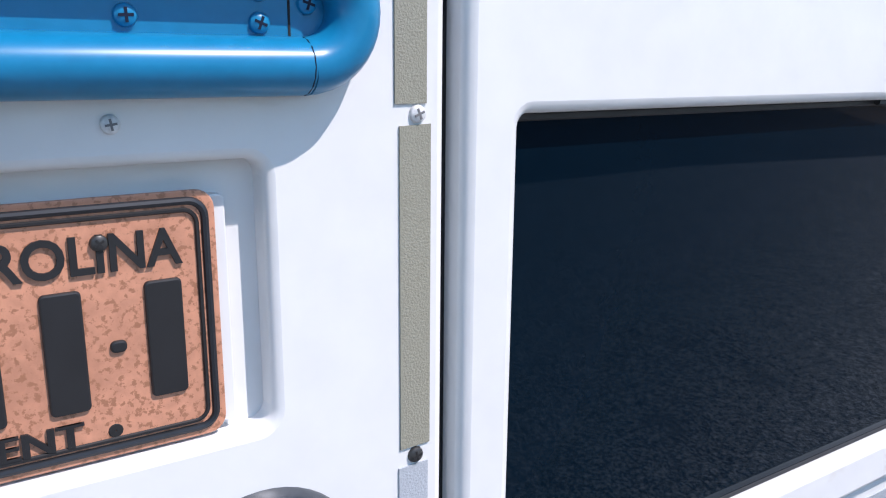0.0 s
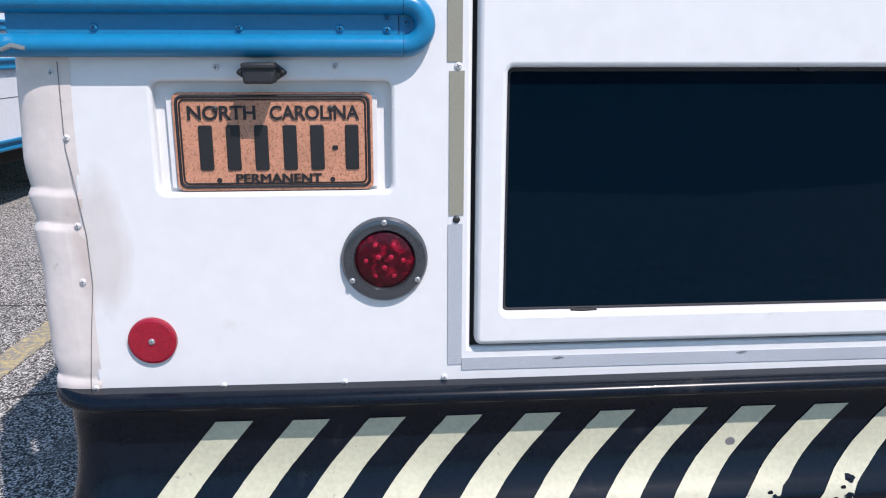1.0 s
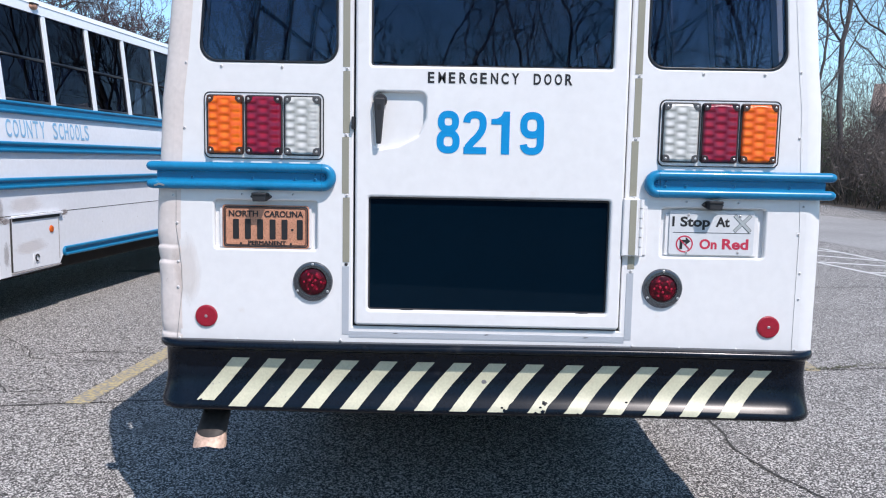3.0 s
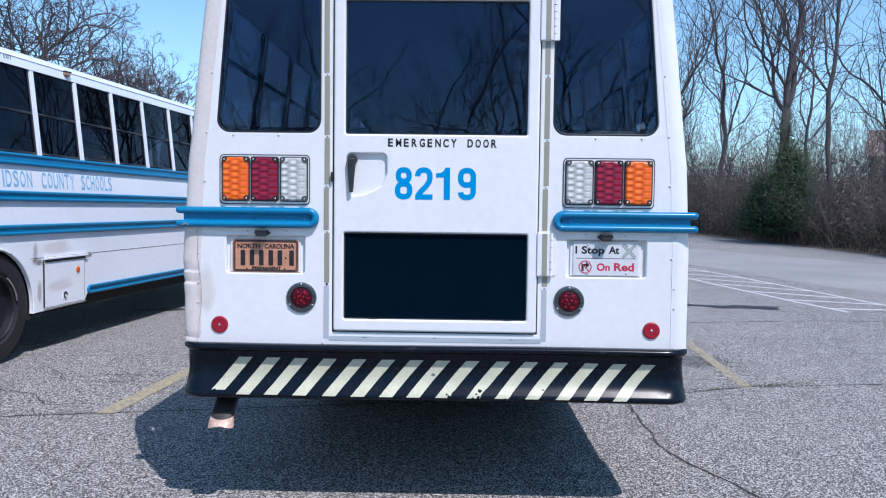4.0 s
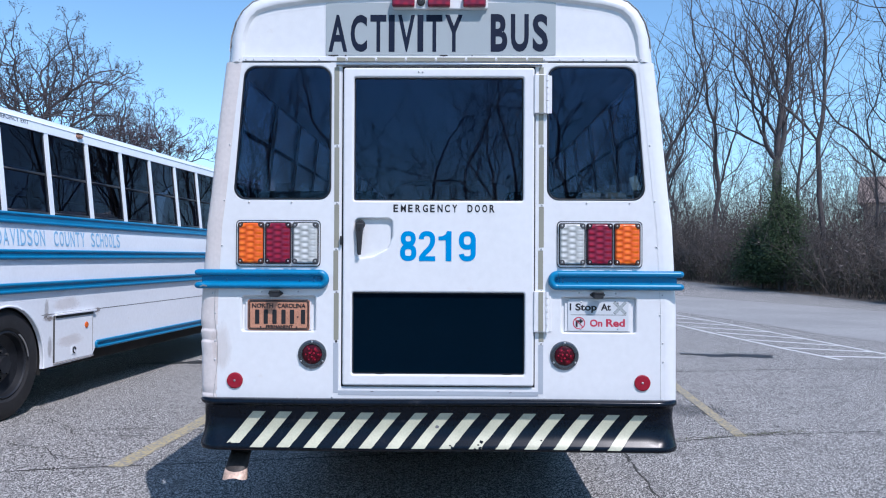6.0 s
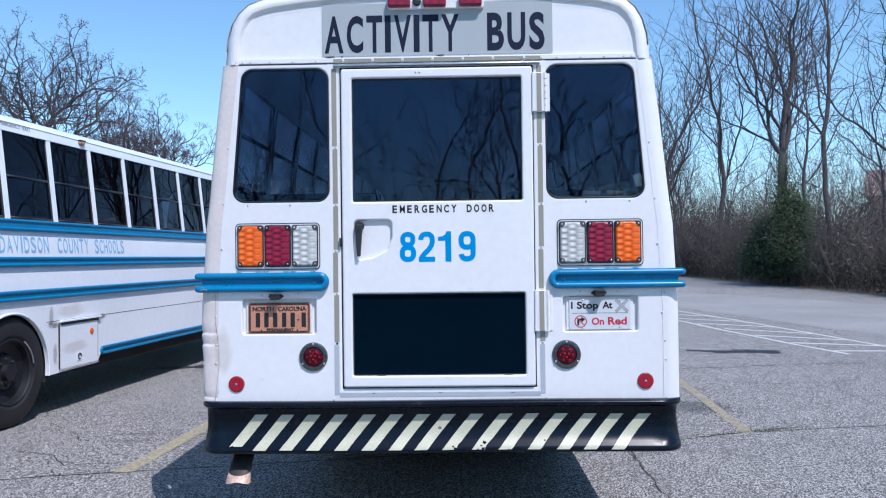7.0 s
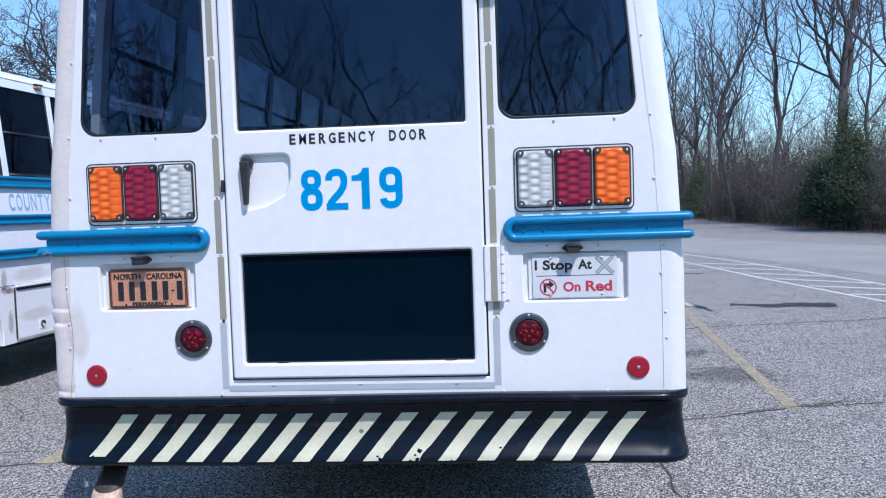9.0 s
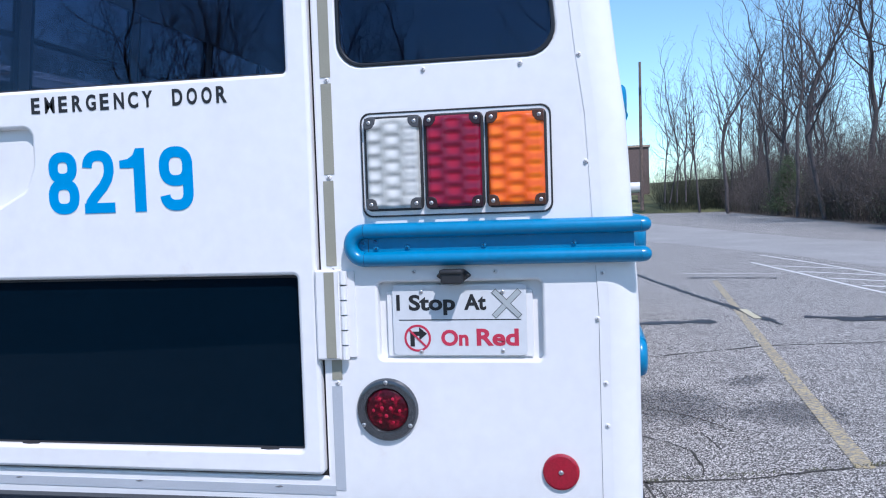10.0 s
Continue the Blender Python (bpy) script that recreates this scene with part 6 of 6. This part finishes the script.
for _ in range(14):
    plant(rng.choice(woods), rng.uniform(-26, 26), rng.uniform(-46, -21), 0.2, rng.uniform(0, 360), rng.uniform(0.55, 0.9), "tall bare deciduous tree behind the car park", "woodland trees behind")
for kind, x, y, turn, size in ((0, -15.9, 26, 220, 1.0), (1, -14.3, 29.5, 100, 0.92), (1, -13.8, 33, 200, 0.92), (0, -20.6, 27, 10, 0.95)):
    plant(oaks[kind], x, y, 0, turn, size, "spreading bare tree with reddish spring buds", "budding trees")


THICKET = material("bare thicket", (0.085, 0.071, 0.069), 0.95, var=0.5, scale=0.6)


# undergrowth: one mass of stems and leaves along each woodland edge
def undergrowth(name, seed, count, place, mat_a, height, label):
    rng = random.Random(seed)
    segs, v, f = [], [], []
    for _ in range(count):
        x, y = place(rng)
        h = height * (1.0 if y < 38 or y > 130 else 1.2 if y < 80 else 1.5) * rng.uniform(0.35, 1.0) * (0.75 + 0.5 * noise.noise((x * 0.25, y * 0.25, seed)))
        p = Vector((x, y, 0.0))
        d = Vector((rng.gauss(0, 0.28), rng.gauss(0, 0.28), 1)).normalized()
        for i in range(3):
            q = p + d * (h / 3)
            segs.append((p, q, 0.014 * (1 - i / 4), 0.014 * (1 - (i + 1) / 4)))
            d = (d + Vector((rng.gauss(0, 0.25), rng.gauss(0, 0.25), rng.gauss(0, 0.15)))).normalized()
            for _ in range(3):
                segs.append((q, q + Vector((rng.gauss(0, 0.35), rng.gauss(0, 0.35), rng.gauss(0.25, 0.3))), 0.008, 0.004))
            for _ in range(0 if name == "thicket" else 1):
                s = rng.uniform(0.03, 0.10)
                c = q + Vector((rng.gauss(0, 0.3), rng.gauss(0, 0.3), rng.gauss(0, 0.25)))
                c.z = max(c.z, 0.05)
                a = Vector((rng.gauss(0, 1), rng.gauss(0, 1), rng.gauss(0, 1))).normalized()
                b = a.orthogonal().normalized()
                v += [c + a * s, c + b * s * 0.5, c - a * s, c - b * s * 0.5]
                f.append((len(v) - 4, len(v) - 3, len(v) - 2, len(v) - 1))
            p = q
    pv, pf = prisms(segs, 3)
    n = len(pv)
    me = raw_mesh(name, list(pv) + v, pf + [tuple(i + n for i in q) for q in f], mat_a)
    solid(name, me, None, label, "undergrowth", "stuff", smooth=0)


def along_edge(rng):
    y = rng.uniform(15, 125) if rng.random() < 0.75 else rng.uniform(18, 60)
    return edge_at(y) + 0.4 + abs(rng.gauss(0, 4.5)), y


def along_bank(rng):
    x = rng.uniform(10.5, 26)
    return x, 113 - x * 0.3 + abs(rng.gauss(0, 6))


undergrowth("brush", 3, 6500, along_edge, BRUSH, 5.2, "tangled brown brush along the woodland edge")
undergrowth("thicket", 8, 6000, lambda r: (lambda y: (edge_at(y) + 3 + abs(r.gauss(0, 7)), y))(r.uniform(14, 128)), THICKET, 10.5, "dense bare thicket deep in the woods")
undergrowth("green_undergrowth", 4, 1100, along_edge, BRUSH_GREEN, 2.4, "dull green undergrowth along the woodland edge")
undergrowth("bank_brush", 6, 2200, along_bank, BRUSH_GREEN, 7.5, "dull green brush on the grass bank")
undergrowth("brush_behind", 5, 2600, lambda r: (r.uniform(-42, 42), -12.5 - abs(r.gauss(0, 8))), BRUSH, 5.5, "tangled brown brush behind the car park")


def evergreen(x, y, height, width, seed, label, shape=0.75, boughs=260):
    rng = random.Random(seed)
    t = thing("evergreen", label, "tree", pose(x, y, 0.1), "evergreens")
    segs = [(Vector((0, 0, -0.2)), Vector((0, 0, height * 0.85)), 0.10, 0.02)]
    v, f = [], []
    for _ in range(boughs):
        z = height * rng.uniform(0.05, 1.0) ** 0.85
        a, reach = rng.uniform(0, 6.28), width / 2 * max(0.12, (1 - z / height) ** shape) * rng.uniform(0.4, 1.2)
        tip = Vector((reach * math.cos(a), reach * math.sin(a), z + rng.uniform(-0.1, 0.3)))
        segs.append((Vector((0, 0, z * 0.85)), tip, 0.018, 0.006))
        for _ in range(90):
            c = tip * rng.uniform(0.55, 1.05) + Vector((rng.gauss(0, 0.26), rng.gauss(0, 0.26), rng.gauss(0, 0.24)))
            c.z = max(0.05, c.z if c.z > z * 0.6 else z * 0.8 + rng.gauss(0, 0.15))
            s = rng.uniform(0.03, 0.07)
            b1 = Vector((rng.gauss(0, 1), rng.gauss(0, 1), rng.gauss(0, 1))).normalized()
            b2 = b1.orthogonal().normalized()
            v += [c + b1 * s, c + b2 * s * 0.5, c - b1 * s, c - b2 * s * 0.5]
            f.append((len(v) - 4, len(v) - 3, len(v) - 2, len(v) - 1))
    part("trunk", raw_mesh("trunk", *prisms(segs, 5), BARK), None, t)
    part("foliage", raw_mesh("foliage", v, f, LEAF), None, t)


evergreen(15.9, 34.2, 4.2, 3.7, 1, "dark green holly tree at the woodland edge", 0.55, 190)
evergreen(15.9, 34.8, 6.0, 1.9, 5, "slender dark green evergreen at the woodland edge", 0.45, 90)
evergreen(15.7, 36.5, 3.4, 3.4, 2, "dark green evergreen shrub at the woodland edge", 0.4, 210)
evergreen(17.6, 70.0, 4.5, 4.5, 4, "green evergreen shrub under bare trees")
evergreen(16.8, 22.5, 3.4, 3.4, 6, "dull green evergreen shrub at the woodland edge")

# ---- far things ----
PALE_SHINGLE = material("pale pinkish shingles", (0.34, 0.27, 0.24), 0.9, var=0.35, scale=2.5)
house = thing("house", "tan house with a shingled roof behind the woods", "house", pose(45.4, 71.2, 1.55, 0, 0, -30))
part("wall", box(-6, 6, -4, 4, -2.6, 5.4), TAN, house)
gable = bmesh.new()
gv = [[gable.verts.new((x, y, z)) for y, z in ((-4.6, 5.2), (0, 8.0), (4.6, 5.2))] for x in (-6.5, 6.5)]
grid_faces(gable, gv)
gable.faces.new((gv[0][0], gv[1][0], gv[1][2], gv[0][2]))
part("roof", gable, PALE_SHINGLE, house, smooth=0)
for x in (-6, 5.8):
    end = slab([(-4, 5.4), (4, 5.4), (0, 7.8)], (), x, x + 0.2)
    bmesh.ops.rotate(end, matrix=Matrix.Rotation(radians(-90), 3, "Z"), verts=end.verts)
    part("gable", end, TAN, house, smooth=0)
for x in (-4, -1.3, 1.3, 4):
    w = part("window", box(x - 0.5, x + 0.5, -4.06, -3.98, 3.0, 4.4), LINE_WHITE, house)
    part("pane", box(x - 0.42, x + 0.42, -4.08, -4.05, 3.08, 4.32), BLACK_GLASS, w)
hut = thing("brick_building", "small red-brown brick building on the grass bank", "building", pose(6.6, 124, 4.5))
part("wall", box(-4.6, 3.4, 0, 6, -4.5, 5.5), BRICK, hut)
part("roof", box(-4.8, 3.6, -0.2, 6.2, 5.5, 5.8), SHINGLE, hut)
pole = thing("utility_pole", "weathered timber utility pole", "pole", pose(8.0, 110, 1.5))
part("shaft", tube([(0, 0, -1), (0, 0, 10), (0.05, 0, 19)], lambda t: 0.26 - 0.1 * t, 10), POLE_WOOD, pole)
part("crossarm", box(-0.16, 0.16, -0.2, 0.2, 14.5, 15.6, 0.05), RUBBER, pole)
tank = thing("storage_tank", "white horizontal storage tank on the grass bank", "tank", pose(7.8, 117.5, 2.4))
part("shell", lathe([(0.01, -2.2), (0.6, -2.1), (0.8, -1.8), (0.8, 1.6), (0.6, 1.9), (0.01, 2.0)], 24, "x", (-1.2, 0, 1.3)), TANK_WHITE, tank)
for x in (-2.4, 0.2):
    part("leg", box(x - 0.12, x + 0.12, -0.5, 0.5, -2.0, 0.7), BRICK, tank)
